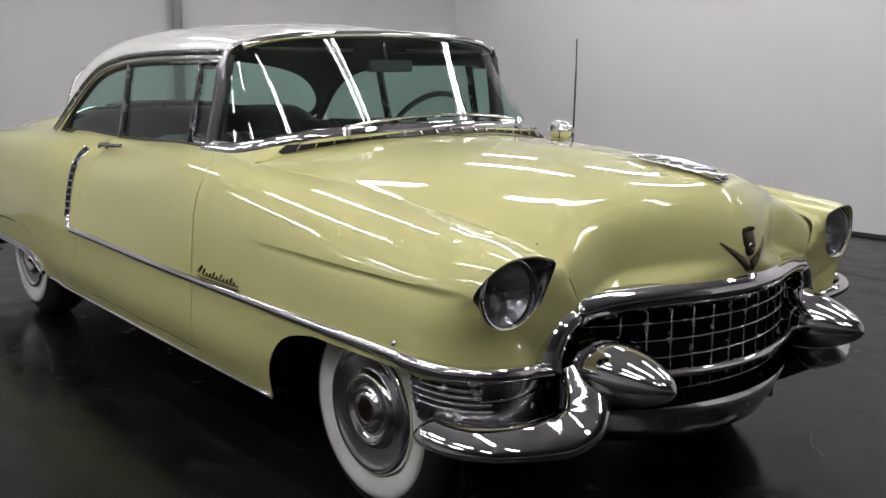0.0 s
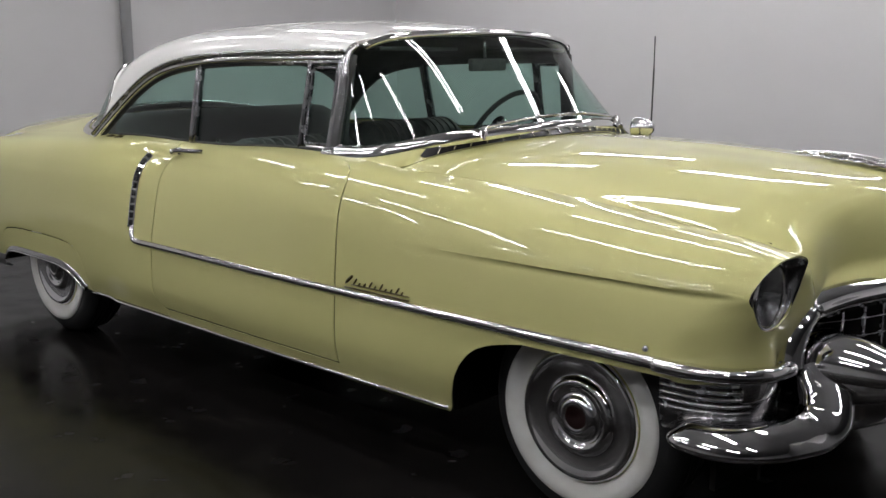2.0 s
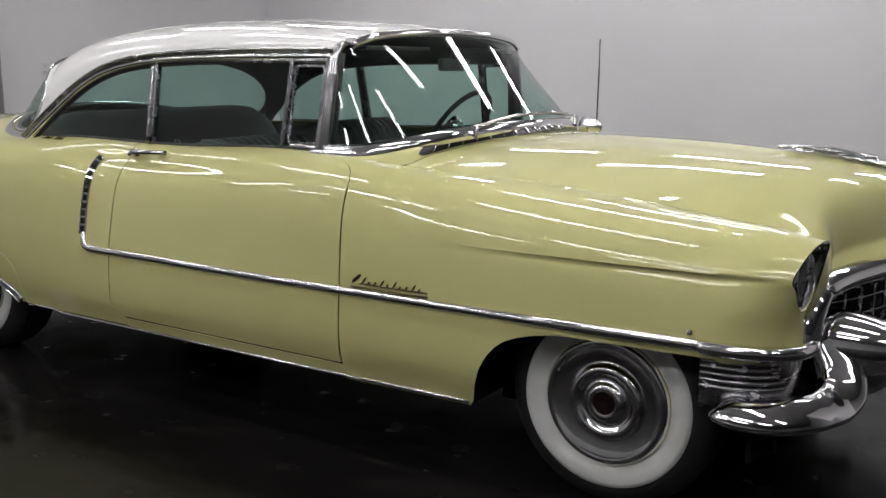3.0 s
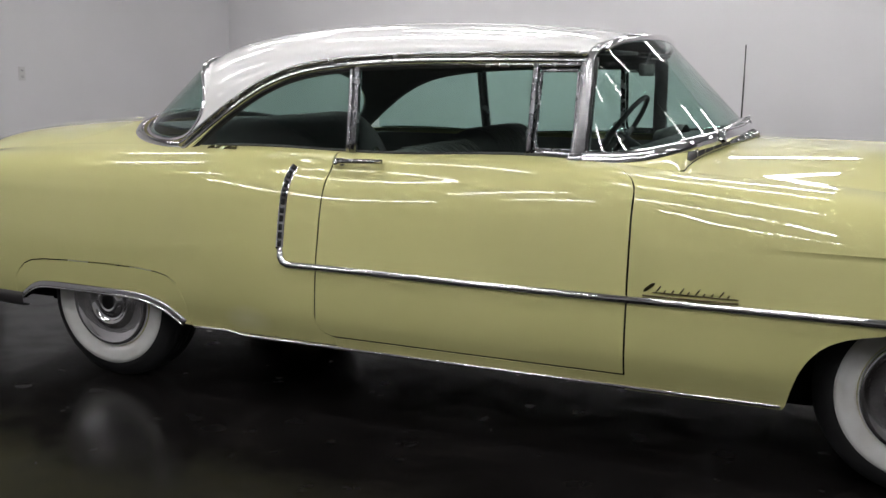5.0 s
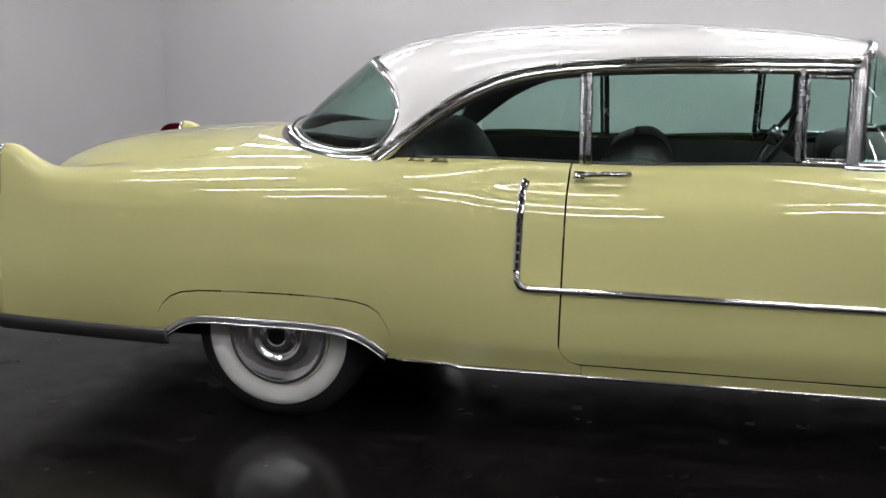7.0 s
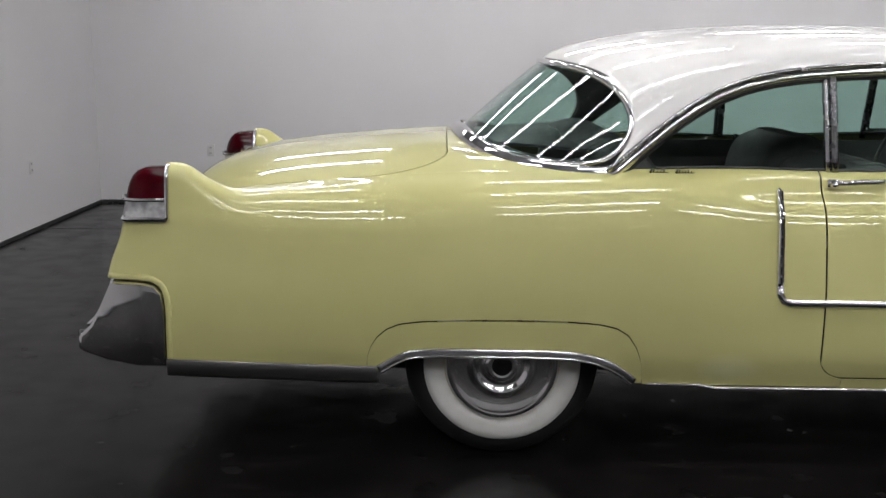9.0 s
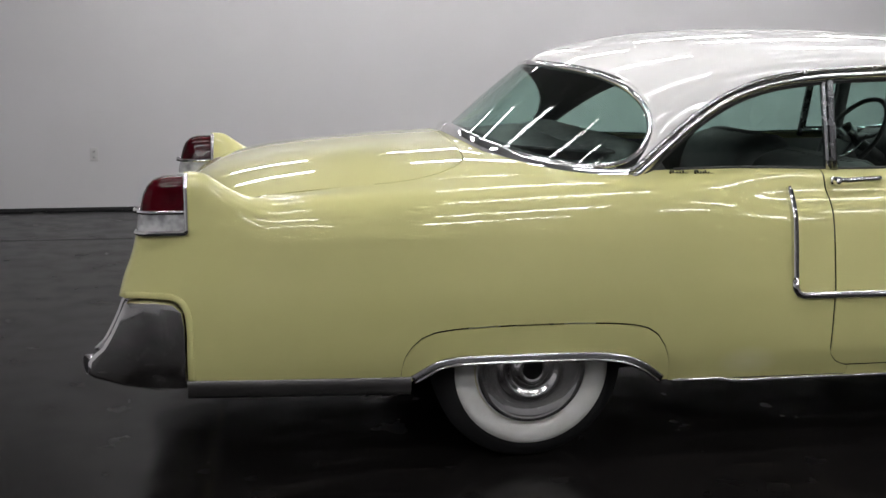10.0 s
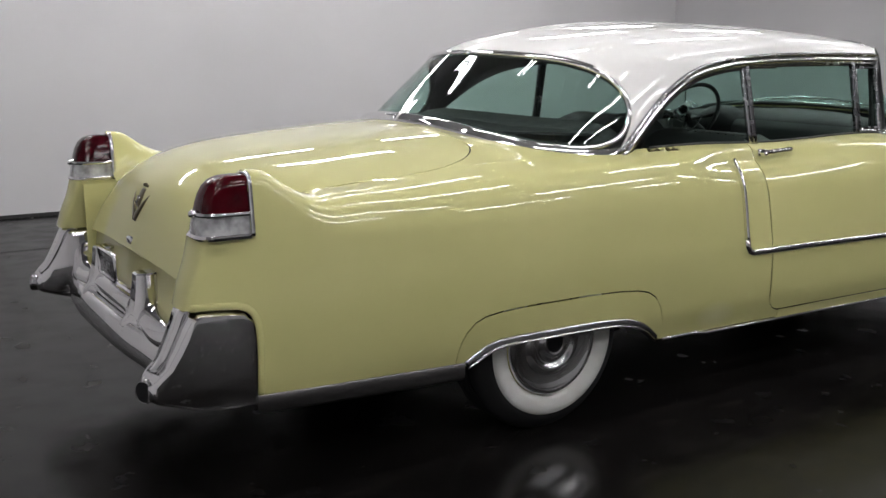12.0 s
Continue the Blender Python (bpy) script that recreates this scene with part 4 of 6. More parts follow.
def side_glass(side):
    def pt(x, z, off=0.0):
        return (x, side * (glass_y(z, x) + off), z)

    def sheet(name, xl, xr, zl, zh, n=14):
        P = [[pt(x0 + (x1 - x0) * u, lo + (hi - lo) * v) for v in np.linspace(0, 1, 8)] for u in np.linspace(0, 1, n) for x0, x1 in [(xl, xr)] for x in [x0 + (x1 - x0) * u] for lo, hi in [(zl(x), zh(x))]]
        g = part(name, grid(P), GLASS, car, "tinted side window", out=(0, side, 0))
        g.visible_shadow = False
        return g

    drip = [(p[0], p[2]) for p in DRIP]
    dz = lin([p[0] for p in drip[::-1]], [p[1] for p in drip[::-1]])
    top = lambda x: min(dz(x) - 0.022, 1.395)
    belt = lambda x: skin(x, 9.0)[1] - 0.006
    sheet("vent_window", 0.268, 0.44, belt, const(1.388), 4)
    sheet("door_window", -0.465, 0.262, belt, const(1.395))
    sheet("quarter_window", -1.115, -0.475, belt, lambda x: max(top(x), belt(x) + 0.005), 24)
    rails = new("window_frame")
    rails.parent = car
    tagged(rails, "chrome side window channels")
    out = (0, side, 0.12)
    bar = [(-0.011, -0.008), (0.011, -0.008), (0.011, 0.010), (0.006, 0.014), (-0.006, 0.014), (-0.011, 0.010)]
    for x0, x1, k, m in ((0.262, 0.268, 1.0, STEEL), (0.436, 0.446, 0.9, STEEL), (-0.462, -0.474, 1.15, STEEL), (-0.486, -0.500, 0.75, DULL)):
        p = [pt(x0 + (x1 - x0) * t, 1.045 + 0.355 * t, 0.004) for t in np.linspace(0, 1, 8)]
        part("channel", sweep(p, out, bar, scale=[k] * 8), m, rails)
    p = [pt(x, 1.392, 0.004) for x in np.linspace(-0.47, 0.445, 12)]
    part("header_channel", sweep(p, out, bar, scale=[0.8] * 12), DULL, rails)
    p = [pt(x, belt(x) + 0.016, 0.002) for x in np.linspace(0.27, 0.44, 4)]
    part("vent_sill", sweep(p, out, bar, scale=[0.8] * 4), CHROME, rails)
    # drip rail: dark lip, chrome below
    d = DRIP.copy()
    d[:, 1] *= side
    d = curve3(d, 70)
    nrm = np.tile((0, side, 0.25), (70, 1))
    part("drip_rail", sweep(d + np.array((0, side * 0.006, 0.000)), nrm, dome(0.018, 0.012)), DULL, rails)
    low = d.copy()
    inner = np.stack([d[:, 0], d[:, 2]], 1)
    tan = np.gradient(inner, axis=0)
    tan /= np.linalg.norm(tan, axis=1)[:, None]
    low[:, 0] += -tan[:, 1] * 0.024 * 1
    low[:, 2] += tan[:, 0] * 0.024 * 1
    part("window_reveal", sweep(low + np.array((0, side * 0.002, 0)), nrm, dome(0.026, 0.012)), CHROME, rails)
    seal = d.copy()
    seal[:, 0] += -tan[:, 1] * 0.042
    seal[:, 2] += tan[:, 0] * 0.042
    part("window_seal", sweep(seal - np.array((0, side * 0.004, 0)), nrm, dome(0.014, 0.008, 5)), SLOT, rails)
    back = d.copy()
    back[:, 0] += -tan[:, 1] * 0.028
    back[:, 2] += tan[:, 0] * 0.028
    part("inner_garnish", sweep(back - np.array((0, side * 0.012, 0)), -nrm, dome(0.054, 0.010, 7)), TRIM, rails, "dark inner window garnish")
    # swivel frame of the vent window
    hole = [pt(x, z, 0.006) for x, z in ((0.292, 1.088), (0.425, 1.088), (0.432, 1.10), (0.430, 1.36), (0.424, 1.372), (0.294, 1.372), (0.288, 1.36), (0.284, 1.10))]
    part("vent_frame", sweep(hole, out, [(-0.006, -0.004), (-0.006, 0.004), (-0.003, 0.007), (0.003, 0.007), (0.006, 0.004), (0.006, -0.004)], closed=True), STEEL, rails, "dark metal vent window frame")
    # belt line strip
    p = [(x, side * (skin(x, 9.0)[0] + 0.004), skin(x, 9.0)[1] + 0.002) for x in np.linspace(-1.10, 0.43, 40)]
    part("belt_seal", sweep(p, (0, side, 0.5), dome(0.012, 0.006, 5)), TRIM, rails)


for sd in (-1, 1):
    side_glass(sd)


def back_glass():
    # half outline, from the middle of the base round the side to the middle of the top
    base = [(-1.775, 0.0, 1.150), (-1.755, -0.25, 1.142), (-1.70, -0.45, 1.118), (-1.60, -0.60, 1.085), (-1.47, -0.695, 1.066), (-1.33, -0.742, 1.066), (-1.235, -0.760, 1.090)]
    over = [(-1.455, 0.0, 1.424), (-1.435, -0.22, 1.419), (-1.385, -0.40, 1.408), (-1.315, -0.55, 1.385), (-1.25, -0.655, 1.345), (-1.195, -0.715, 1.285), (-1.172, -0.748, 1.205)]
    a, b = curve3(base, 31), curve3(over, 31)
    rows = []
    for t in np.linspace(0, 1, 15):
        p = a * (1 - t) + b * t
        k = math.sin(math.pi * t)
        p[:, 0] -= 0.007 * k * (1 - np.linspace(0, 1, 31) ** 2)
        p[:, 1] -= 0.005 * k * np.linspace(0, 1, 31) ** 2
        rows.append(np.concatenate([p[::-1], p[1:] * (1, -1, 1)]))
    g = part("back_window", grid(rows), GLASS, car, "wraparound tinted back window", out=(-1, 0, 0.5))
    g.visible_shadow = False
    ends = np.array([r[0] for r in rows])
    loop = np.concatenate([a[:-1], ends[1:-1] * 1.0, b[::-1]])
    loop = smoothed(curve3(loop, 90), 2.5)
    for sd in (-1, 1):
        q = loop * (1, -sd, 1)
        nr = np.stack([np.where(np.abs(q[:, 1]) < 0.6, -0.7, -0.15), np.sign(q[:, 1]) * np.clip((np.abs(q[:, 1]) - 0.3) * 2.5, 0, 1), np.full(90, 0.5)], 1)
        rim = part("back_window_moulding", sweep(q, nr, dome(0.022, 0.012)), CHROME, car, "bright back window moulding")
        part("inner_garnish", sweep(q + np.array((0.014, 0, -0.002)), -nr, dome(0.036, 0.008, 7)), TRIM, rim, "dark inner window garnish")
        # second, broader bright moulding along the base, up to the roof quarter
        low = curve3([(-1.82, 0.0, 1.148), (-1.80, -0.27, 1.138), (-1.735, -0.50, 1.105), (-1.62, -0.655, 1.062), (-1.47, -0.745, 1.040), (-1.33, -0.785, 1.036), (-1.245, -0.796, 1.045), (-1.195, -0.788, 1.088), (-1.15, -0.772, 1.142), (-1.11, -0.757, 1.195)], 60)
        low = (smoothed(low, 2.0) * (1, 0.988, 1) + np.array((0.012, 0, 0.002))) * (1, -sd, 1)
        nl = np.stack([np.linspace(-0.6, 0.0, 60), sd * np.linspace(0.1, 1.0, 60), np.linspace(0.6, 0.3, 60)], 1)
        part("base_moulding", sweep(low, nl, dome(0.056, 0.015, 11), scale=np.interp(np.arange(60), [0, 44, 52, 59], [1, 1, 0.62, 0.35])), CHROME, rim)


back_glass()


# ---- bright trim on the sides ----
NAME = material("dark_gilt_script", (0.12, 0.10, 0.05), 0.3, metal=1.0)


def spear(side):
    e = new("side_moulding")
    e.parent = car
    tagged(e, "long chrome side moulding with a louvred upright")
    xs = np.linspace(1.99, -0.62, 70)
    pts, nrm = zip(*[on_side(x, 0.611 + 0.004 * float(ease(-x, -0.2, 0.6)), side, 0.001) for x in xs])
    pts, nrm = [tuple(p) for p in pts], [tuple(n) for n in nrm]
    for x, z in ((-0.655, 0.616), (-0.677, 0.624), (-0.688, 0.642), (-0.691, 0.68)):
        p, n = on_side(x, z, side, 0.001)
        pts.append(tuple(p))
        nrm.append(tuple(n))
    k = np.interp(np.arange(len(pts)), [0, 25, len(pts)], [1.25, 0.95, 0.95])
    part("spear", sweep(pts, nrm, dome(0.030, 0.013, 9), scale=k), CHROME, e)
    up = [(-0.691, 0.675), (-0.691, 0.76), (-0.690, 0.84), (-0.689, 0.90), (-0.687, 0.945), (-0.684, 0.970), (-0.679, 0.989)]
    up = curve3([(x, 0, z) for x, z in up], 40)
    pts, nrm = zip(*[on_side(p[0], p[2], side, 0.0) for p in up])
    pts, nrm = np.array([tuple(p) for p in pts]), np.array([tuple(n) for n in nrm])
    sec = [(-0.013, -0.003), (-0.013, 0.014), (-0.010, 0.019), (-0.006, 0.0205), (0.0065, 0.004), (0.013, 0.006), (0.014, -0.003)]
    part("upright", sweep(pts, nrm, [(-side * a, o) for a, o in sec]), CHROME, e)
    for a in range(1, 38, 4):
        b = min(a + 3, 39)
        part("louvre_slot", sweep(pts[a : b + 1], nrm[a : b + 1], [(-side * a, o) for a, o in ((-0.004, 0.012), (-0.0035, 0.0186), (0.0062, 0.0058), (0.005, 0.002))]), SLOT, e)
    # sill strip, rear rocker
    sill = [on_side(x, 0.308 if x < -0.9 else 0.297, side, 0.002) for x in np.linspace(-1.13, 1.205, 40)]
    part("sill_strip", sweep([tuple(p) for p, n in sill], (0, side, 0), dome(0.014, 0.007, 5)), CHROME, e)
    rows = []
    for x in np.linspace(-2.84, -2.085, 16):
        w = skin(x, row_of(x, 0.37))[0]
        zt = np.interp(x, [-2.84, -2.1], [0.371, 0.359])
        rows.append([(x, side * (w + o), zt + d) for o, d in ((-0.02, 0.004), (0.002, 0.004), (0.006, 0.0), (0.006, -0.02), (0.003, -0.050), (-0.010, -0.062), (-0.04, -0.062))])
    part("rear_rocker_cover", grid(rows), ROCKER, e, "dull dark grey metal rocker cover", thick=0.003, out=(0, side, 0))


def nameplate(side, x0, x1, z0, tall, small, width, rule):
    """Unlettered stand-in for a scripted nameplate: a tall first bar, a run of leaning bars, a thin rule."""
    e = new("nameplate")
    e.parent = car
    tagged(e, "small dark metal scripted nameplate")

    def on(x, z):
        return tuple(on_side(x, z, side, 0.003)[0])

    def bar(pts, k=1.0):
        n = len(pts)
        part("bar", sweep([on(x, z) for x, z in pts], (0, side, 0), dome(width * k, 0.003, 5, 0.005), scale=np.interp(np.arange(n), [0, 1, n - 2, n - 1], [0.5, 1, 1, 0.5])), NAME, e)

    bar([(x0 + tall * (0.1 + 0.9 * t), z0 + tall * (0.15 + 0.75 * t)) for t in np.linspace(0, 1, 6)], 1.5)
    start = x0 + tall * 1.15
    count = int((x1 - start) / (small * 1.05))
    for i in range(count):
        x = start + (x1 - start) * i / count
        h = small * (1.0, 0.45, 0.55, 0.95, 0.5)[i % 5]
        bar([(x + 0.7 * h * t, z0 + 0.003 + h * t) for t in np.linspace(0, 1, 4)], 0.8)
    bar([(x, z0 + 0.003) for x in np.linspace(start - 0.01, x1 + small * 0.5, 8)], 0.6)
    if rule:
        part("rule", sweep([on(x, z0 - 0.010) for x in np.linspace(x0, x1 + small * 0.5, 10)], (0, side, 0), dome(0.0055, 0.003, 5, 0.005)), NAME, e)


def door_handle(side):
    e = new("door_handle")
    e.parent = car
    tagged(e, "chrome pull handle with push button")
    w = skin(-0.45, row_of(-0.45, 1.005))[0]
    y = side * (w + 0.012)
    bm = sweep(curve3([(-0.492, y, 1.019), (-0.477, y + side * 0.026, 1.020), (-0.40, y + side * 0.032, 1.024), (-0.327, y + side * 0.024, 1.025), (-0.310, y - side * 0.004, 1.023)], 16), (0, 0, 1), ring(0.0095, 10))
    part("grip", bm, DULL, e)
    bm = lathe([(0.0, 0.02), (0.011, 0.018), (0.013, 0.008), (0.013, -0.02)], 16)
    if side < 0:
        shift(bm, Matrix.Rotation(math.pi, 4, "Z"))
    part("push_button", shift(bm, Matrix.Translation((-0.492, y + side * 0.016, 1.014))), CHROME, e)
    part("escutcheon", shift(box((-0.022, -0.008, -0.016), (0.022, 0.008, 0.016), 0.007), Matrix.Translation((-0.488, y - side * 0.002, 1.014))), CHROME, e)
    bm = lathe([(0.0, 0.006), (0.007, 0.006), (0.009, 0.0), (0.009, -0.006)], 14)
    if side < 0:
        shift(bm, Matrix.Rotation(math.pi, 4, "Z"))
    p, n = on_side(1.932, 0.645, side, 0.002)
    part("reflector_plug", shift(bm, Matrix.Translation(p)), DULL, car)


for sd in (-1, 1):
    spear(sd)
    door_handle(sd)
    nameplate(sd, 0.745, 1.045, 0.641, 0.038, 0.024, 0.0075, True)
    nameplate(sd, -1.127, -1.066, 1.042, 0.012, 0.009, 0.0038, False)
    nameplate(sd, -1.038, -0.975, 1.042, 0.012, 0.009, 0.0038, False)


# ---- wheels ----
def wheel(x, side, y_face, z, rear):
    e = new("wheel")
    e.parent = car
    tagged(e, "whitewall tyre on a wheel with a ringed chrome hubcap")
    turn = Matrix.Translation((x, side * y_face, z)) @ (Matrix.Rotation(math.pi, 4, "Z") if side < 0 else Matrix.Identity(4))
    r = z
    tread = [(0.200, -0.030), (0.215, -0.012), (0.245, -0.001), (0.284, -0.002), (0.305, -0.010), (0.325, -0.024), (r - 0.008, -0.040), (r, -0.058)]
    for k in range(5):
        y = -0.07 - 0.026 * k
        tread += [(r, y + 0.008), (r - 0.006, y + 0.006), (r - 0.006, y), (r, y - 0.002)]
    tread += [(r - 0.01, -0.20), (0.31, -0.215), (0.24, -0.22), (0.20, -0.20)]
    part("tyre", shift(sharpen(lathe(tread, 72)), turn), RUBBER, e, out=None)
    edge = 0.284 if rear else 0.279
    part("whitewall", shift(lathe([(0.207, -0.016), (0.216, -0.008), (0.245, 0.003), (0.262, 0.0045), (edge - 0.003, 0.0018), (edge, -0.004)], 72), turn), WALLWHITE, e, "broad white sidewall band")
    part("rim", shift(lathe([(0.198, -0.02), (0.2, -0.010), (0.205, -0.008), (0.208, -0.011), (0.208, -0.03), (0.15, -0.06), (0.0, -0.06)], 64), turn), YELLOW, e, "yellow painted rim edge")
    cap = [(0.036, 0.012), (0.044, 0.015), (0.054, 0.013), (0.062, 0.004), (0.068, -0.004), (0.080, -0.005), (0.087, -0.001), (0.094, 0.006), (0.104, 0.009), (0.114, 0.006), (0.121, -0.006), (0.127, -0.016), (0.132, -0.012), (0.138, -0.015), (0.146, -0.009), (0.152, -0.011), (0.162, -0.004), (0.168, -0.005), (0.180, 0.003), (0.192, 0.007), (0.200, 0.003), (0.206, -0.007), (0.206, -0.02)]
    part("hubcap", shift(lathe(cap, 72), turn), CHROME, e, "stepped chrome hubcap")
    part("medallion", shift(lathe([(0.0, 0.008), (0.02, 0.011), (0.037, 0.0125)] if not rear else [(0.0, 0.012), (0.022, 0.0135), (0.034, 0.0130), (0.037, 0.0115)], 32), turn), SLOT if rear else MEDAL, e, "dark hub centre" if rear else "dark red hub medallion")


for sd in (-1, 1):
    wheel(1.6385, sd, 0.858, 0.348, False)
    wheel(-1.6385, sd, 0.868, 0.352, True)


# ---- grille and front bumper ----
def mirror_y(pts):
    pts = np.asarray(pts, float)
    return np.concatenate([pts, pts[-2::-1] * (1, -1, 1)])


def bow(y):
    return 2.352 - 0.62 * y * y


def front_end():
    gr = new("grille")
    gr.parent = car
    tagged(gr, "egg-crate grille of thin bright bars over black")
    back = [[(bow(y) - 0.07, y, z) for z in np.linspace(0.36, 0.76, 6)] for y in np.linspace(-0.62, 0.62, 25)]
    part("backing", grid(back), BLACK, gr, out=(1, 0, 0))
    bar = [(-0.002, -0.006), (-0.002, 0.004), (0.0, 0.0055), (0.002, 0.004), (0.002, -0.006)]
    for i in range(-7, 8):
        y = 0.0745 * (i + 0.5) if i >= 0 else 0.0745 * (i + 0.5)
        if abs(y) > 0.53:
            continue
        zt = 0.75 - 0.55 * max(0.0, abs(y) - 0.36) - 0.06 * y * y
        part("upright_bar", sweep([(bow(y) - 0.012 - 0.10 * (z - 0.6) ** 2, y, z) for z in np.linspace(0.415, zt, 6)], (1, 0, 0), bar), DULL, gr)
    for z, half in ((0.716, 0.50), (0.664, 0.56), (0.612, 0.585), (0.560, 0.59), (0.462, 0.56)):
        part("cross_bar", sweep([(bow(y) - 0.012, y, z) for y in np.linspace(-half, half, 33)], (1, 0, 0), bar), DULL, gr)
    main = [(bow(y) + 0.012, y, 0.515 + 0.05 * abs(y) ** 2) for y in np.linspace(-0.54, 0.54, 41)]
    part("centre_bar", sweep(main, (1, 0, 0.2), dome(0.030, 0.022, 9, 0.02)), CHROME, gr)
    # bright arch over the grille
    lip = [(2.198, -0.556, 0.722), (2.214, -0.50, 0.732), (2.240, -0.425, 0.742), (2.285, -0.30, 0.748), (2.335, -0.15, 0.752), (2.357, 0, 0.754)]
    flat = [(-0.036, -0.03), (-0.036, 0.010), (-0.031, 0.019), (-0.020, 0.024), (0.0, 0.026), (0.022, 0.022), (0.032, 0.014), (0.037, 0.0), (0.037, -0.03)]
    arch = curve3(mirror_y(lip), 70)
    part("grille_arch", sweep(arch, (0.6, 0, 0.8), flat), CHROME, gr, "heavy chrome lip along the hood over the grille")
    for sd in (-1, 1):
        side_arch = curve3([(2.196, 0.563, 0.716), (2.190, 0.592, 0.690), (2.184, 0.620, 0.645), (2.184, 0.638, 0.600), (2.190, 0.646, 0.560)], 24) * (1, sd, 1)
        part("arch_end", sweep(side_arch, (0.5, sd * 0.6, 0.6), flat), CHROME, gr, "curved chrome end of the grille arch")

    bp = new("front_bumper")
    bp.parent = car
    tagged(bp, "chrome gull-wing front bumper with two bullet guards")
    pan = [[(bow(y) + o, y * (1 - 0.05 * k), z) for k, (o, z) in enumerate(((0.018, 0.418), (0.026, 0.408), (0.024, 0.39), (0.012, 0.35), (-0.008, 0.31), (-0.05, 0.285), (-0.12, 0.28)))] for y in np.linspace(-0.56, 0.56, 41)]
    part("lower_pan", grid(pan), CHROME, bp, thick=0.004, out=(1, 0, 0))
    for sd in (-1, 1):
        # trim carried round the fender front
        p = curve3([(1.96, 0.978, 0.609), (2.06, 0.966, 0.606), (2.145, 0.928, 0.602), (2.200, 0.862, 0.598), (2.220, 0.775, 0.592), (2.212, 0.700, 0.582), (2.192, 0.640, 0.566)], 40) * (1, sd, 1)
        nr = np.stack([np.linspace(0.0, 1.0, 40) ** 0.8, sd * np.linspace(1, 0, 40) ** 0.8, np.full(40, 0.1)], 1)
        part("wrap_moulding", sweep(p, nr, dome(0.042, 0.020, 9, 0.012)), CHROME, bp)
        # ribbed side plate below it
        plan = curve3([(1.955, 0.940, 0), (2.06, 0.928, 0), (2.135, 0.890, 0), (2.178, 0.825, 0), (2.188, 0.750, 0), (2.172, 0.660, 0)], 34)
        rows = [[(x - d * 0.3, sd * (y - d), z) for d, z in ((0.0, 0.592), (0.004, 0.57), (0.008, 0.53), (0.016, 0.48), (0.03, 0.43), (0.06, 0.40))] for x, y, _ in plan]
        part("side_plate", grid(rows), DULL, bp, thick=0.003, out=(0.5, sd, 0))
        for z in (0.562, 0.542, 0.522, 0.502, 0.482):
            d = np.interp(z, [0.43, 0.48, 0.53, 0.57], [0.03, 0.016, 0.008, 0.004])
            q = [(x - d * 0.3, sd * (y - d + 0.001), z) for x, y, _ in plan[:20]]
            part("rib", sweep(q, (0.2, sd, 0), dome(0.010, 0.004, 5)), DULL, bp)
        q = [(x, sd * (y - 0.006), 0.545) for x, y, _ in plan[17:33]]
        part("signal_lamp", sweep(q, (0.9, sd * 0.4, 0), dome(0.066, 0.003, 7)), CHROME, bp, "bright plate of the parking lamp")
        # broad bumper blade with a chine, turned up at its inner end towards the bullet
        path = curve3([(2.000, 0.915, 0.412), (2.025, 0.930, 0.409), (2.09, 0.922, 0.402), (2.165, 0.880, 0.396), (2.222, 0.808, 0.392), (2.257, 0.725, 0.391), (2.276, 0.645, 0.397), (2.283, 0.598, 0.420), (2.274, 0.568, 0.465), (2.248, 0.550, 0.515), (2.218, 0.538, 0.560)], 60) * (1, sd, 1)
        sec = [(0.030, -0.058), (0.052, -0.042), (0.058, -0.024), (0.056, -0.008), (0.044, 0.008), (0.014, 0.033), (-0.008, 0.045), (-0.018, 0.044), (-0.025, 0.036), (-0.036, 0.004), (-0.040, -0.035), (-0.020, -0.058)]
        kk = np.interp(np.linspace(0, 1, 60), [0, 0.02, 0.06, 0.15, 0.5, 0.75, 1], [0.4, 0.8, 1.0, 1.1, 1.15, 1.45, 1.3])
        nr = np.stack([np.linspace(0.1, 1.0, 60), sd * np.linspace(1, 0.15, 60), np.full(60, 0.12)], 1)
        part("bumper_bar", sharpen(sweep(path, nr, [(sd * a, o) for a, o in sec], scale=kk), 50), CHROME, bp)
        bullet = [(0.07, 2.06), (0.088, 2.09), (0.101, 2.14), (0.106, 2.19), (0.105, 2.24), (0.098, 2.30), (0.084, 2.36), (0.065, 2.41), (0.044, 2.45), (0.023, 2.477), (0.008, 2.487), (0.0, 2.489)]
        bm = lathe([(r, -x) for r, x in curve3([(r, 0, x) for r, x in bullet], 30)[::-1, [0, 2]]], 44)
        shift(bm, Matrix.Translation((0, sd * 0.480, 0.548)) @ Matrix.Rotation(radians(90), 4, "Z"))
        part("bullet_guard", bm, CHROME, bp, "pointed chrome bumper bullet")
        bm = lathe([(0.05, 0.0), (0.100, 0.0), (0.107, 0.015), (0.100, 0.03), (0.06, 0.03)], 32)
        shift(bm, Matrix.Translation((2.10, sd * 0.480, 0.548)) @ Matrix.Rotation(radians(90), 4, "Z"))
        part("guard_collar", bm, DULL, bp)
        part("bumper_bracket", box((1.95, sd * 0.60 - 0.03, 0.36), (2.24, sd * 0.60 + 0.03, 0.44), 0.01), BLACK, bp)


front_end()


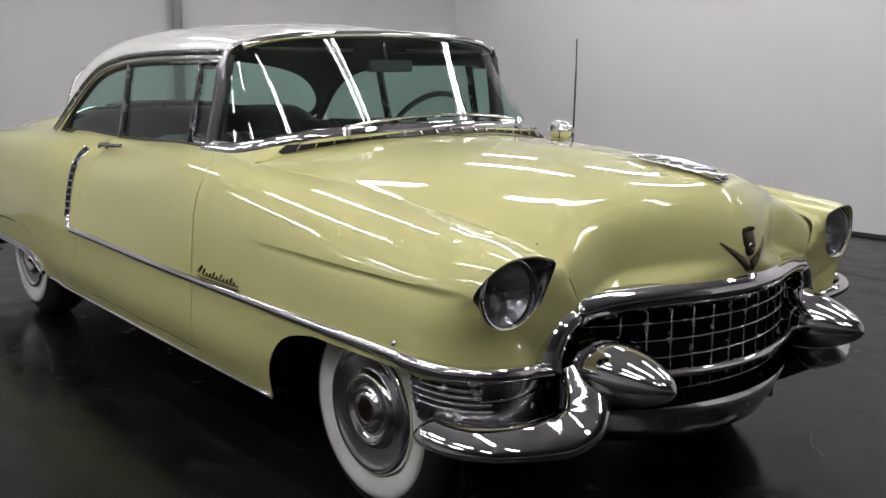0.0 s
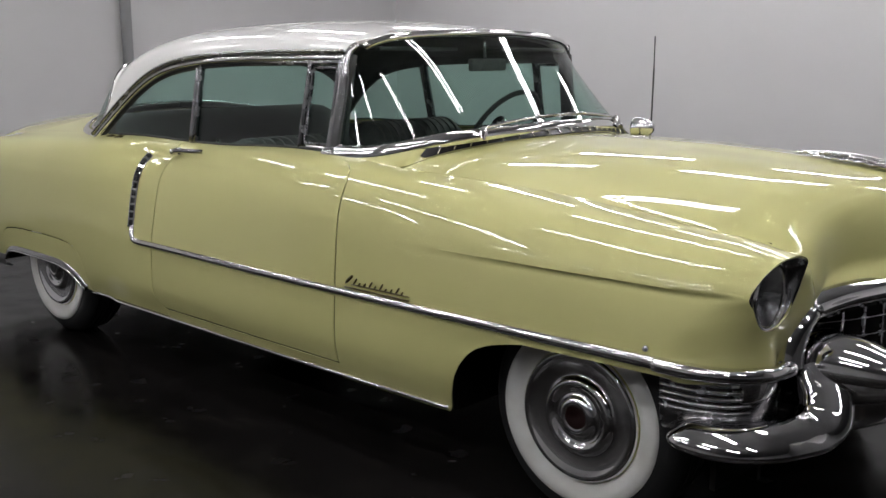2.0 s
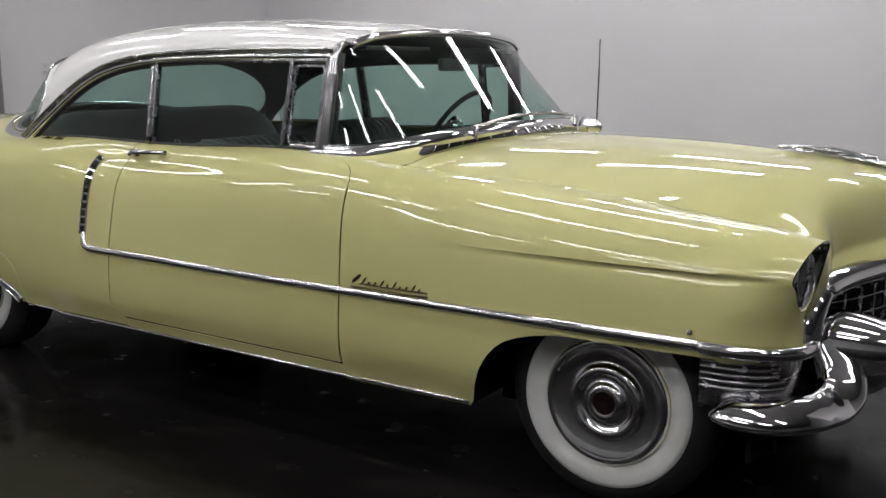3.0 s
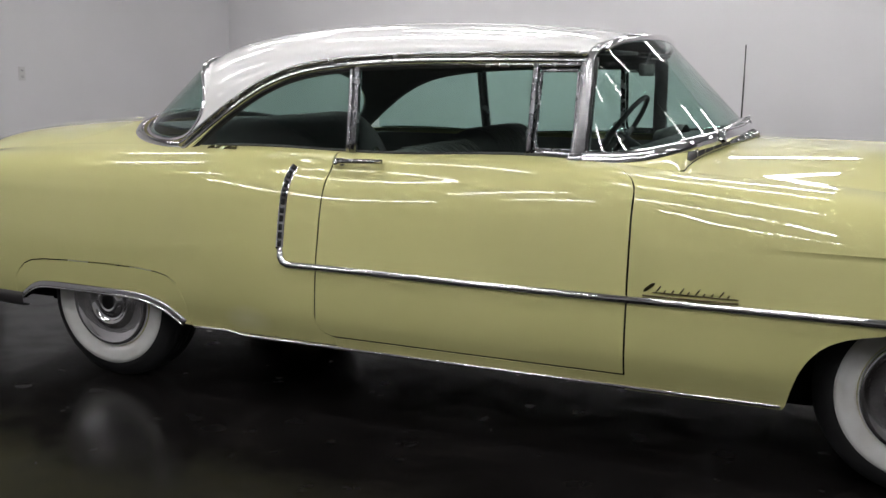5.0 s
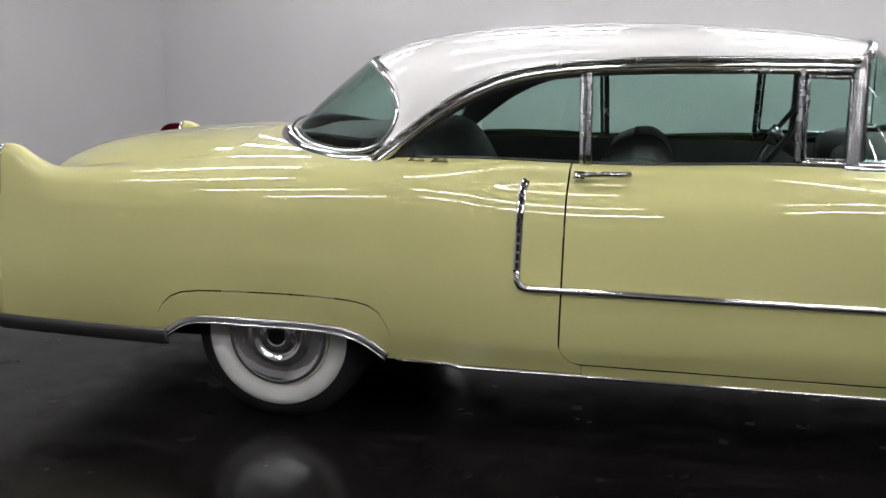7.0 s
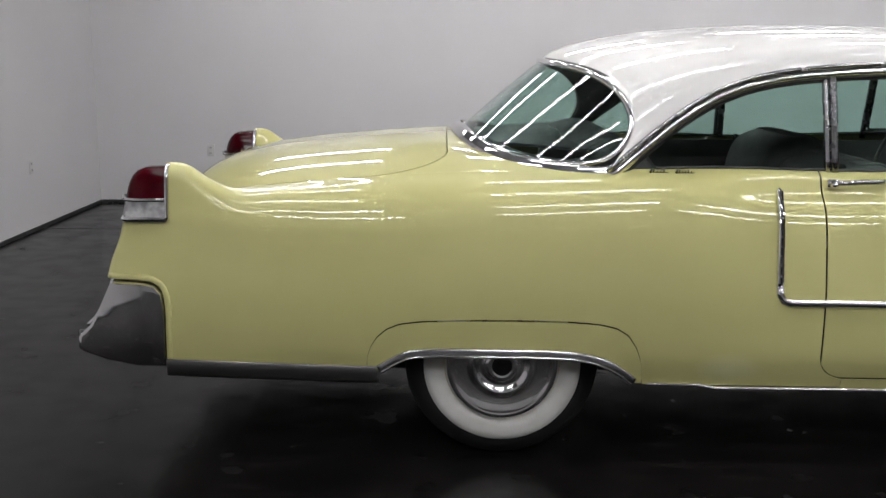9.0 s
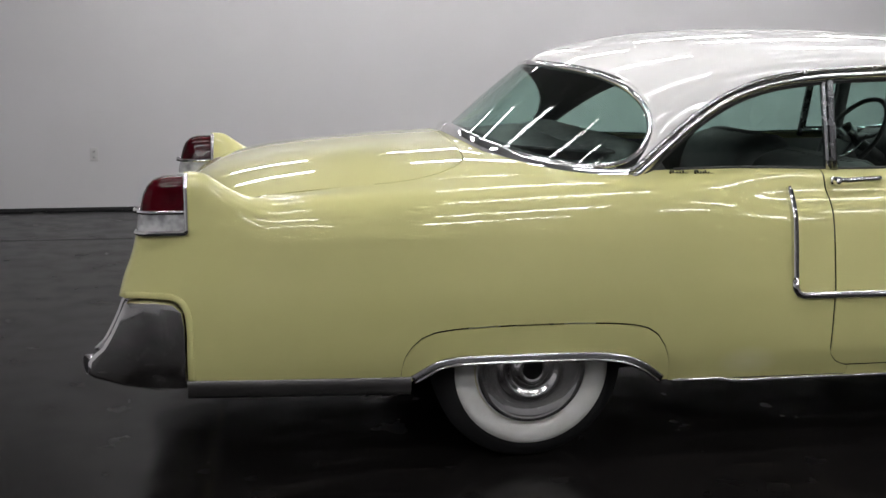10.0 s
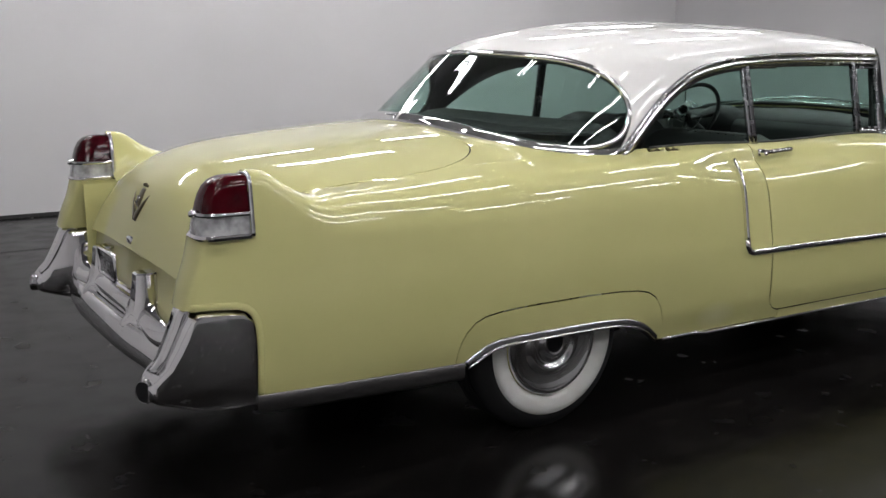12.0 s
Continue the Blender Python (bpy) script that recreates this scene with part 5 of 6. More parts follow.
# ---- ornaments on the hood ----
BADGE = material("dark_bronze_badge", (0.16, 0.14, 0.09), 0.3, metal=1.0)
def v_badge(face, z0, arm, rise, mat, crest, nose):
    """face(y, z) gives the panel's x; nose is +1 at the front, -1 at the tail."""
    e = new("v_badge")
    e.parent = car
    tagged(e, "V-shaped dark metal badge with a small crest")

    def at(y, z, off=0.003):
        return (face(y, z) + nose * off, y, z)

    for sd in (-1, 1):
        pts = [at(sd * (0.002 + arm * t), z0 + rise * t) for t in np.linspace(0, 1, 9)]
        part("arm", sweep(pts, (nose, 0.0, 0.25), dome(0.034, 0.006, 7, 0.008), scale=np.linspace(1.0, 0.12, 9)), mat, e)
    rows = [[at(u * 0.029 * (1 - 0.22 * (v < -0.3) - 0.3 * (v < -0.8)), crest + v * 0.036, 0.007 if max(abs(u), abs(v)) < 0.9 else 0.001) for v in np.linspace(-1, 1, 7)] for u in np.linspace(-1, 1, 7)]
    part("crest", grid(rows), mat, e, thick=0.004, out=(nose, 0, 0))
    for u, v in ((-0.45, -0.1), (0.45, -0.1), (0.0, -0.55)):
        part("field", sweep([at(u * 0.02 - 0.005, crest + v * 0.03, 0.009), at(u * 0.02 + 0.005, crest + v * 0.03, 0.009)], (nose, 0, 0), dome(0.014, 0.002, 5)), DULL, e)
    for k in (-2, -1, 0, 1, 2):
        c = Vector(at(k * 0.012, crest + 0.040, 0.004))
        part("crown_point", shift(box((-0.003, -0.003, -0.004), (0.003, 0.003, 0.011 - 0.002 * abs(k)), 0.0015), Matrix.Translation(c)), mat, e)


def tail_x(y, z):
    return float(np.interp(z, [0.70, 0.80, 0.87, 0.93], [-2.975, -2.945, -2.925, -2.89])) + 0.10 * y * y


v_badge(nose_x, 0.803, 0.108, 0.080, BADGE, 0.872, 1)
v_badge(tail_x, 0.812, 0.085, 0.092, BADGE, 0.888, -1)


def hood_ornament():
    e = new("hood_ornament")
    e.parent = car
    tagged(e, "low chrome winged hood ornament")

    def top(x):
        return np.interp(x, [1.65, 1.9, 2.08, 2.2, 2.28], [1.108, 1.090, 1.074, 1.058, 1.032])

    xs = np.linspace(1.90, 2.262, 26)
    body = [(x, 0, top(x) + 0.008 + 0.010 * math.sin(math.pi * min(1, (x - 1.86) / 0.42))) for x in xs]
    sec = [(0.017 * math.cos(a), 0.014 * math.sin(a)) for a in np.linspace(0, 2 * math.pi, 13)[:-1]]
    part("fuselage", sweep(body, (0, 0, 1), sec, scale=np.interp(xs, [1.90, 1.97, 2.1, 2.22, 2.262], [0.25, 0.6, 1.0, 1.1, 0.6])), CHROME, e)
    for sd in (-1, 1):
        rows = [[(2.240 - 0.31 * u + 0.03 * v, sd * (0.010 + 0.028 * v * (0.4 + 0.6 * math.sin(math.pi * min(1, u * 1.1)))), top(2.24 - 0.31 * u) + 0.017 - 0.012 * v + 0.0022 * math.sin(3 * math.pi * v) + 0.0016 * math.sin(44 * u)) for v in np.linspace(0, 1, 9)] for u in np.linspace(0, 1, 42)]
        part("wing", grid(rows), CHROME, e, thick=0.004, out=(0, 0, 1))
        for k in range(5):
            x = 2.205 - 0.050 * k
            bm = lathe([(0.0, 0.030), (0.005, 0.022), (0.007, 0.004), (0.005, -0.022), (0.0, -0.034)], 10)
            shift(bm, Matrix.Translation((x, sd * 0.014, top(x) + 0.020)) @ Matrix.Rotation(radians(90 - sd * 12), 4, "Z"))
            part("feather", bm, DULL, e)
    part("head", shift(box((-0.014, -0.013, -0.012), (0.014, 0.013, 0.012), 0.008, seg=3), Matrix.Translation((2.258, 0, top(2.258) + 0.018))), CHROME, e)
    part("base_plate", sweep([(x, 0, top(x) + 0.004) for x in xs], (0, 0, 1), dome(0.05, 0.007, 5), scale=np.interp(xs, [1.90, 2.0, 2.2, 2.262], [0.2, 0.7, 1, 0.6])), DULL, e)


hood_ornament()


# ---- cowl: vent strip, wipers, antenna, mirror ----
def cowl_bits():
    vent = new("cowl_vent")
    vent.parent = car
    tagged(vent, "dark cowl air intake with chrome dividers")
    mid = COWL(0.4)
    keep = [i for i in range(len(mid)) if abs(mid[i, 1]) < 0.70]
    far = np.abs(mid[keep, 1])
    lift = np.array((0.0015, 0, 0.0035))

    def strip(t):
        """A line along the cowl, t from the hood's edge (0) to the windshield (1), drawn together at its ends."""
        k = (1 - 0.8 * ease(far, 0.62, 0.70))[:, None]
        lo, c = COWL(t)[keep], COWL(0.48)[keep]
        return c + (lo - c) * k + lift

    part("intake", grid([strip(t) for t in np.linspace(0.03, 0.86, 7)]), SLOT, vent, thick=0.010, out=(0.4, 0, 1))
    line = {t: curve3(strip(t), 120) for t in (0.03, 0.30, 0.58, 0.86)}
    for i in range(6, 115, 6):
        part("divider", sweep([tuple(line[t][i] + lift) for t in (0.03, 0.30, 0.58, 0.86)], (0.4, 0, 1), dome(0.006, 0.004, 5)), CHROME, vent)
    for sd in (-1, 1):
        w = new("wiper")
        w.parent = car
        tagged(w, "chrome windshield wiper at rest")
        at = Vector((0.905, sd * 0.44, 1.135))
        part("pivot", shift(lathe([(0.0, 0.028), (0.012, 0.026), (0.018, 0.01), (0.020, -0.02)], 16), Matrix.Translation(at) @ Matrix.Rotation(radians(60), 4, "X")), CHROME, w)
        arm = [at + Vector((0, 0, 0.02)), Vector((0.925, sd * 0.30, 1.172)), Vector((0.940, sd * 0.14, 1.188))]
        part("arm", sweep(curve3([tuple(p) for p in arm], 10), (0.7, 0, 0.7), ring(0.005, 6)), CHROME, w)
        bl = curve3([(0.915, sd * 0.34, 1.168), (0.938, sd * 0.12, 1.184), (0.944, -sd * 0.06, 1.186)], 14)
        part("blade", sweep(bl, (0.7, 0, 0.7), [(-0.004, -0.006), (0.004, -0.006), (0.003, 0.008), (-0.003, 0.008)]), DULL, w)
    an = new("antenna")
    an.parent = car
    tagged(an, "thin raised dark whip antenna on a chrome base")
    part("mast", sweep([(0.826, 0.868, 1.0), (0.827, 0.873, 1.2), (0.828, 0.876, 1.36)], (1, 0, 0), ring(0.0042, 8)), TRIM, an)
    part("tip_rod", sweep([(0.828, 0.876, 1.35), (0.828, 0.8765, 1.502)], (1, 0, 0), ring(0.003, 8)), TRIM, an)
    part("base", shift(lathe([(0.0, 0.03), (0.006, 0.028), (0.012, 0.012), (0.017, 0.0), (0.017, -0.02)], 16), Matrix.Translation((0.826, 0.868, 1.008)) @ Matrix.Rotation(radians(90), 4, "X")), CHROME, an)
    mi = new("door_mirror")
    mi.parent = car
    tagged(mi, "round chrome door mirror on a short stem")
    bm = lathe([(0.0, 0.088), (0.018, 0.082), (0.034, 0.062), (0.044, 0.030), (0.049, -0.004), (0.047, -0.014), (0.043, -0.016)], 32)
    part("head", shift(bm, Matrix.Translation((0.795, 0.805, 1.088)) @ Matrix.Rotation(radians(-90), 4, "Z")), CHROME, mi)
    bm = lathe([(0.0, -0.013), (0.044, -0.013)], 32)
    part("mirror_glass", shift(bm, Matrix.Translation((0.795, 0.805, 1.088)) @ Matrix.Rotation(radians(-90), 4, "Z")), MIRROR, mi)
    part("stem", sweep([(0.81, 0.805, 1.05), (0.805, 0.80, 1.03), (0.80, 0.795, 1.0)], (1, 0, 0), ring(0.011, 10)), CHROME, mi)


cowl_bits()


# ---- tail ----
def taillight(side):
    e = new("taillight")
    e.parent = car
    tagged(e, "red tail lamp over a clear reversing lamp in chrome")

    def ringed(z, xf, xr, yi, yo, n=28, power=0.55):
        cx, cy, hx, hy = (xf + xr) / 2, (yi + yo) / 2, (xf - xr) / 2, (yo - yi) / 2
        out = []
        for a in np.linspace(0, 2 * math.pi, n + 1)[:-1]:
            c, s = math.cos(a), math.sin(a)
            p = power if c < 0 else 0.2
            out.append((cx + hx * math.copysign(abs(c) ** p, c), side * (cy + hy * math.copysign(abs(s) ** p, s)), z))
        return out

    def solid(levels, mat, name, label=""):
        rows = [ringed(*lv) for lv in levels]
        bm = grid(rows, close_v=True)
        bm.verts.ensure_lookup_table()
        n = len(rows[0])
        bm.faces.new([bm.verts[k] for k in range(n)])
        bm.faces.new([bm.verts[(len(rows) - 1) * n + k] for k in range(n)])
        bmesh.ops.recalc_face_normals(bm, faces=bm.faces)
        return part(name, sharpen(bm, 50), mat, e, label)

    f = -2.828
    solid([(0.946, f, -2.978, 0.722, 0.858), (0.972, f, -2.973, 0.728, 0.854), (1.0, f, -2.965, 0.735, 0.850), (1.025, f, -2.952, 0.742, 0.844), (1.043, f, -2.933, 0.750, 0.838), (1.053, f, -2.907, 0.760, 0.830), (1.056, f, -2.875, 0.774, 0.820)], RED, "red_lens", "deep red faceted tail lamp lens")
    solid([(0.880, f, -2.991, 0.714, 0.867), (0.90, f, -2.988, 0.715, 0.864), (0.938, f, -2.981, 0.718, 0.860)], CLEAR, "reversing_lens", "clear ribbed reversing lamp lens")
    solid([(0.936, f + 0.004, -2.985, 0.715, 0.862), (0.941, f + 0.004, -2.988, 0.713, 0.864), (0.948, f + 0.004, -2.983, 0.717, 0.861)], CHROME, "divider_band")
    solid([(0.866, f + 0.006, -2.994, 0.711, 0.869), (0.873, f + 0.006, -2.999, 0.708, 0.873), (0.882, f + 0.006, -2.994, 0.711, 0.870)], CHROME, "lower_band")
    up = [(f + 0.002, side * y, z) for y, z in ((0.868, 0.872), (0.862, 0.92), (0.853, 0.98), (0.845, 1.03), (0.832, 1.053), (0.80, 1.061), (0.762, 1.053), (0.742, 1.02), (0.728, 0.96), (0.718, 0.90), (0.714, 0.872))]
    part("front_band", sweep(curve3(up, 40), (-0.3, side, 0.3), dome(0.014, 0.006, 5, 0.01)), CHROME, e)
    bm = lathe([(0.0, 0.012), (0.008, 0.010), (0.012, 0.0), (0.012, -0.012)], 14)
    part("fuel_knob", shift(bm, Matrix.Translation((-2.990, side * 0.790, 0.942)) @ Matrix.Rotation(radians(90), 4, "Z")), CHROME, e)


def rear_bumper():
    e = new("rear_bumper")
    e.parent = car
    tagged(e, "chrome rear bumper with exhaust ports in its ends")
    for sd in (-1, 1):
        ol = [(-2.838, 0.345), (-2.836, 0.45), (-2.836, 0.56), (-2.845, 0.618), (-2.872, 0.645), (-2.93, 0.654), (-3.015, 0.656), (-3.033, 0.645), (-3.055, 0.60), (-3.082, 0.545), (-3.112, 0.495), (-3.145, 0.465), (-3.162, 0.445), (-3.164, 0.405), (-3.145, 0.392), (-3.05, 0.366), (-2.94, 0.345)]
        ol = np.array(ol)
        ctr = np.array((-2.98, 0.48))
        rows = []
        for y, k in ((0.700, 0.90), (0.706, 0.965), (0.722, 0.995), (0.76, 1.0), (0.82, 1.0), (0.868, 0.998), (0.893, 0.985), (0.903, 0.955), (0.905, 0.90)):
            p = ctr + (ol - ctr) * k
            # the pod narrows towards the port
            yy = [y if q[0] > -3.04 else y + (0.83 - y) * min(1, (-3.04 - q[0]) / 0.13) * 0.35 for q in p]
            rows.append([(q[0], sd * h, q[1]) for q, h in zip(p, yy)])
        bm = grid(rows, close_v=True)
        bm.verts.ensure_lookup_table()
        n = len(ol)
        bm.faces.new([bm.verts[i] for i in range(n)])
        bm.faces.new([bm.verts[(len(rows) - 1) * n + i] for i in range(n)])
        bmesh.ops.recalc_face_normals(bm, faces=bm.faces)
        pod = part("bumper_end", sharpen(bm, 48), CHROME, e, "tall chrome bumper end")
        bm = lathe([(0.034, -0.07), (0.035, 0.0), (0.036, 0.012), (0.034, 0.016), (0.031, 0.014), (0.030, 0.004), (0.030, -0.05)], 28)
        shift(bm, Matrix.Translation((-3.158, sd * 0.822, 0.424)) @ Matrix.Rotation(radians(-28 * sd), 4, "Z") @ Matrix.Rotation(radians(90), 4, "Z"))
        part("exhaust_ring", bm, DULL, pod, "round exhaust outlet")
        bm = lathe([(0.0, 0.006), (0.0305, 0.006)], 24)
        shift(bm, Matrix.Translation((-3.168, sd * 0.822, 0.424)) @ Matrix.Rotation(radians(-28 * sd), 4, "Z") @ Matrix.Rotation(radians(90), 4, "Z"))
        part("exhaust_hole", bm, SLOT, pod)
        spine = curve3([(-2.99, 0.785, 0.660), (-3.030, 0.785, 0.650), (-3.052, 0.787, 0.605), (-3.080, 0.792, 0.549), (-3.108, 0.800, 0.502), (-3.138, 0.808, 0.473)], 24) * (1, sd, 1)
        part("spine", sweep(spine, (-0.9, 0, 0.4), [(-0.046, -0.01), (-0.046, 0.008), (-0.041, 0.013), (0.041, 0.013), (0.046, 0.008), (0.046, -0.01)], scale=np.linspace(1.0, 0.72, 24)), CHROME, pod)
        lip = [(-3.035, 0.672), (-2.93, 0.668), (-2.88, 0.662), (-2.85, 0.645), (-2.832, 0.61), (-2.826, 0.56), (-2.826, 0.46), (-2.827, 0.376)]
        lip = [on_side(x, z, sd, 0.0)[0] for x, z in lip]
        part("fender_lip", sweep(curve3([tuple(p) for p in lip], 40), (0, sd, 0), dome(0.022, 0.006, 7)), YELLOW, car)
        # guards
        rows = []
        for z, w, d in ((0.435, 0.085, 0.030), (0.462, 0.104, 0.058), (0.486, 0.112, 0.092), (0.500, 0.100, 0.084), (0.53, 0.072, 0.060), (0.57, 0.052, 0.047), (0.62, 0.042, 0.041), (0.648, 0.039, 0.040), (0.660, 0.038, 0.039), (0.666, 0.032, 0.032)):
            loop = []
            for k in range(24):
                u = 2 * k / 11 - 1 if k < 12 else 1 - 2 * (k - 12) / 11
                # a flat rear face between two chamfers, drawn to a toe low down
                ridge = -3.000 - d * min(1.0, (1 - abs(u)) * (1.0 + 1.8 * (z > 0.52)) + 0.12) if k < 12 else -2.970
                loop.append((ridge + 0.03 * (z - 0.4), sd * 0.275 + w * u, z))
            rows.append(loop)
        bm = grid(rows, close_v=True)
        bm.verts.ensure_lookup_table()
        last = (len(rows) - 1) * 24
        bm.faces.new([bm.verts[last + i] for i in range(24)])
        bmesh.ops.recalc_face_normals(bm, faces=bm.faces)
        guard = part("bumper_guard", sharpen(bm, 28), CHROME, e, "flared chrome bumper guard")
        part("guard_inset", box((-3.036, sd * 0.275 - 0.020, 0.585), (-3.026, sd * 0.275 + 0.020, 0.640), 0.004), STEEL, guard)
        # shoulder bar between guard and end
        p = curve3([(-2.985, 0.30, 0.512), (-3.000, 0.42, 0.496), (-2.998, 0.56, 0.496), (-2.975, 0.66, 0.520), (-2.95, 0.73, 0.570)], 22) * (1, sd, 1)
        part("upper_bar", sweep(p, (-0.5, 0, 0.85), dome(0.115, 0.050, 15, 0.02)), CHROME, e)
    p = [(-3.000 - 0.010 * (1 - (y / 0.24) ** 2), y, 0.525 + 0.010 * (1 - (y / 0.24) ** 2)) for y in np.linspace(-0.24, 0.24, 13)]
    part("plate_ledge", sweep(p, (-0.5, 0, 0.85), dome(0.105, 0.045, 15, 0.02)), CHROME, e)
    sec = [(0.058 * math.copysign(abs(math.cos(a)) ** 0.7, math.cos(a)), 0.034 * math.copysign(abs(math.sin(a)) ** 0.7, math.sin(a))) for a in np.linspace(0, 2 * math.pi, 21)[:-1]]
    bar = curve3([(-2.97, -0.76, 0.455), (-3.020, -0.62, 0.440), (-3.052, -0.40, 0.440), (-3.070, 0, 0.446), (-3.052, 0.40, 0.440), (-3.020, 0.62, 0.440), (-2.97, 0.76, 0.455)], 48)
    part("centre_bar", sweep(bar, (-1, 0, 0.25), sec), CHROME, e)
    plate = part("plate_recess", box((-3.052, -0.105, 0.602), (-3.042, 0.105, 0.688), 0.004), DULL, e, "blank dull number plate panel")
    corners = [(-3.050, y, z) for y, z in ((-0.110, 0.608), (-0.102, 0.600), (0.102, 0.600), (0.110, 0.608), (0.110, 0.684), (0.102, 0.692), (-0.102, 0.692), (-0.110, 0.684))]
    part("plate_frame", sweep(corners, (-1, 0, 0), ring(0.009, 8), closed=True), CHROME, plate)
    part("lid_handle", box((-2.972, -0.03, 0.715), (-2.945, 0.03, 0.745), 0.008), CHROME, e)
    part("splash_panel", box((-2.945, -0.72, 0.36), (-2.90, 0.72, 0.60), 0.01), BLACK, e)


for sd in (-1, 1):
    taillight(sd)
rear_bumper()


# ---- cabin and what lies under the skin ----
def bench(name, label, prof, y0, y1, mat, n=18):
    """A padded block: side profile carried across, with rounded ends."""
    prof = curve3(np.array([(x, 0, z) for x, z in prof + prof[:1]]), 40)[:-1]
    c = prof.mean(axis=0)
    rows = []
    for t in np.linspace(0, 1, n):
        y = y0 + (y1 - y0) * t
        k = 1 - 0.16 * (1 - min(1, min(t, 1 - t) / 0.10)) ** 2
        rows.append([(c[0] + (p[0] - c[0]) * k, y, c[2] + (p[2] - c[2]) * k) for p in prof])
    bm = grid(rows, close_v=True)
    bm.verts.ensure_lookup_table()
    m = len(prof)
    bm.faces.new([bm.verts[i] for i in range(m)])
    bm.faces.new([bm.verts[(n - 1) * m + i] for i in range(m)])
    bmesh.ops.recalc_face_normals(bm, faces=bm.faces)
    return part(name, bm, mat, car, label)


def cabin():
    for y0, y1 in ((-0.70, -0.015), (0.015, 0.70)):
        low = 0.040 if y0 < 0 else 0.0
        sb = bench("seat_back", "dark upholstered front seat back with a striped top", [(-0.08, 0.62), (-0.12, 0.85), (-0.142, 0.98 - low), (-0.172, 1.05 - low), (-0.235, 1.098 - low), (-0.32, 1.098 - low), (-0.41, 1.055 - low), (-0.45, 0.97 - low), (-0.38, 0.62)], y0, y1, SEAT)
        for k in range(12):
            y = y0 + 0.08 + k * (y1 - y0 - 0.16) / 11
            part("piping", sweep(curve3([(-0.139, y, 0.97 - low), (-0.168, y, 1.052 - low), (-0.235, y, 1.101 - low), (-0.318, y, 1.100 - low)], 10), (0, 1, 0), ring(0.0045, 6)), STRIPE, sb)
        ye = y0 if y0 < 0 else y1
        pts = [(x - 0.05, z - low) for x, z in ((-0.28, 0.70), (-0.07, 0.70), (-0.10, 0.94), (-0.135, 1.02), (-0.19, 1.055), (-0.27, 1.05), (-0.35, 0.98))]
        part("side_panel", grid([[(x * k - 0.21 * (1 - k), ye + math.copysign(0.006, ye), 0.85 + (z - 0.85) * k) for x, z in curve3([(a, 0, b) for a, b in pts + pts[:1]], 30)[:, [0, 2]]] for k in (0.02, 0.5, 0.95, 1.0)]), CLOTH, sb, "pale vinyl seat side")
        part("hinge_button", shift(lathe([(0, 0.012), (0.012, 0.010), (0.016, -0.004)], 14), Matrix.Translation((-0.405, ye - math.copysign(0.02, ye), 1.052))), CHROME, sb)
        bench("seat_cushion", "dark front seat cushion", [(0.0, 0.45), (0.55, 0.48), (0.60, 0.60), (0.52, 0.70), (0.1, 0.68), (-0.02, 0.6)], y0, y1, SEAT)
    bench("rear_seat_back", "dark upholstered rear seat back", [(-0.88, 0.60), (-0.98, 0.90), (-1.055, 1.04), (-1.11, 1.105), (-1.19, 1.146), (-1.28, 1.146), (-1.37, 1.11), (-1.40, 1.0), (-1.35, 0.6)], -0.685, 0.685, SEAT)
    bench("rear_seat_cushion", "dark rear seat cushion", [(-0.85, 0.45), (-0.45, 0.48), (-0.42, 0.60), (-0.5, 0.70), (-0.8, 0.68)], -0.66, 0.66, SEAT)
    shelf = [[(x, y, 1.118 + 0.004 * math.sin(9 * y)) for y in np.linspace(-0.70 + 0.25 * max(0, (-1.35 - x) / 0.35), 0.70 - 0.25 * max(0, (-1.35 - x) / 0.35), 15)] for x in np.linspace(-1.72, -1.30, 9)]
    part("parcel_shelf", grid(shelf), TRIM, car, "dark parcel shelf", thick=0.01, out=(0, 0, 1))
    dash = [[(x, y, z) for x, z in ((0.98 - 0.55 * y * y - 0.1, 1.125 - 0.07 * y * y), (0.72 - 0.1 * y * y, 1.118 - 0.05 * y * y), (0.60, 1.09), (0.555, 1.05), (0.56, 0.95), (0.62, 0.84), (0.70, 0.80))] for y in np.linspace(-0.70, 0.70, 27)]
    db = part("dashboard", grid(dash), TRIM, car, "dark padded dashboard", thick=0.01, out=(-0.5, 0, 1))
    face = [[(x, y, z) for x, z in ((0.592, 1.082), (0.548, 1.045), (0.540, 1.02), (0.552, 0.95))] for y in np.linspace(-0.695, 0.695, 15)]
    part("dash_face", grid(face), LINING, db, "grey-green painted dashboard face", thick=0.004, out=(-1, 0, 0))
    part("instrument_hood", shift(lathe([(0.0, 0.10), (0.12, 0.09), (0.17, 0.0), (0.17, -0.04)], 28), Matrix.Translation((0.60, 0.37, 1.03)) @ Matrix.Diagonal((1, 1, 0.62, 1)) @ Matrix.Rotation(radians(90), 4, "Z")), TRIM, db)
    part("bright_strip", sweep([(0.553, y, 1.035) for y in np.linspace(-0.66, 0.14, 8)], (-1, 0, 0), dome(0.02, 0.006, 5)), DULL, db)
    sw = new("steering_wheel")
    sw.parent = car
    tagged(sw, "dark steering wheel with a chrome horn ring")
    place = Matrix.Translation((0.330, 0.392, 1.074)) @ Matrix.Rotation(radians(33), 4, "Y") @ Matrix.Rotation(radians(90), 4, "Z")
    def hoop(r, t, m, name, n=48, a0=0, a1=2 * math.pi):
        full = a1 - a0 > 6.2
        pts = [(r * math.cos(a), 0, r * math.sin(a)) for a in np.linspace(a0, a1, n + full)[: n]]
        bm = sweep(pts, (0, 1, 0), ring(t, 8), closed=full)
        part(name, shift(bm, place), m, sw)
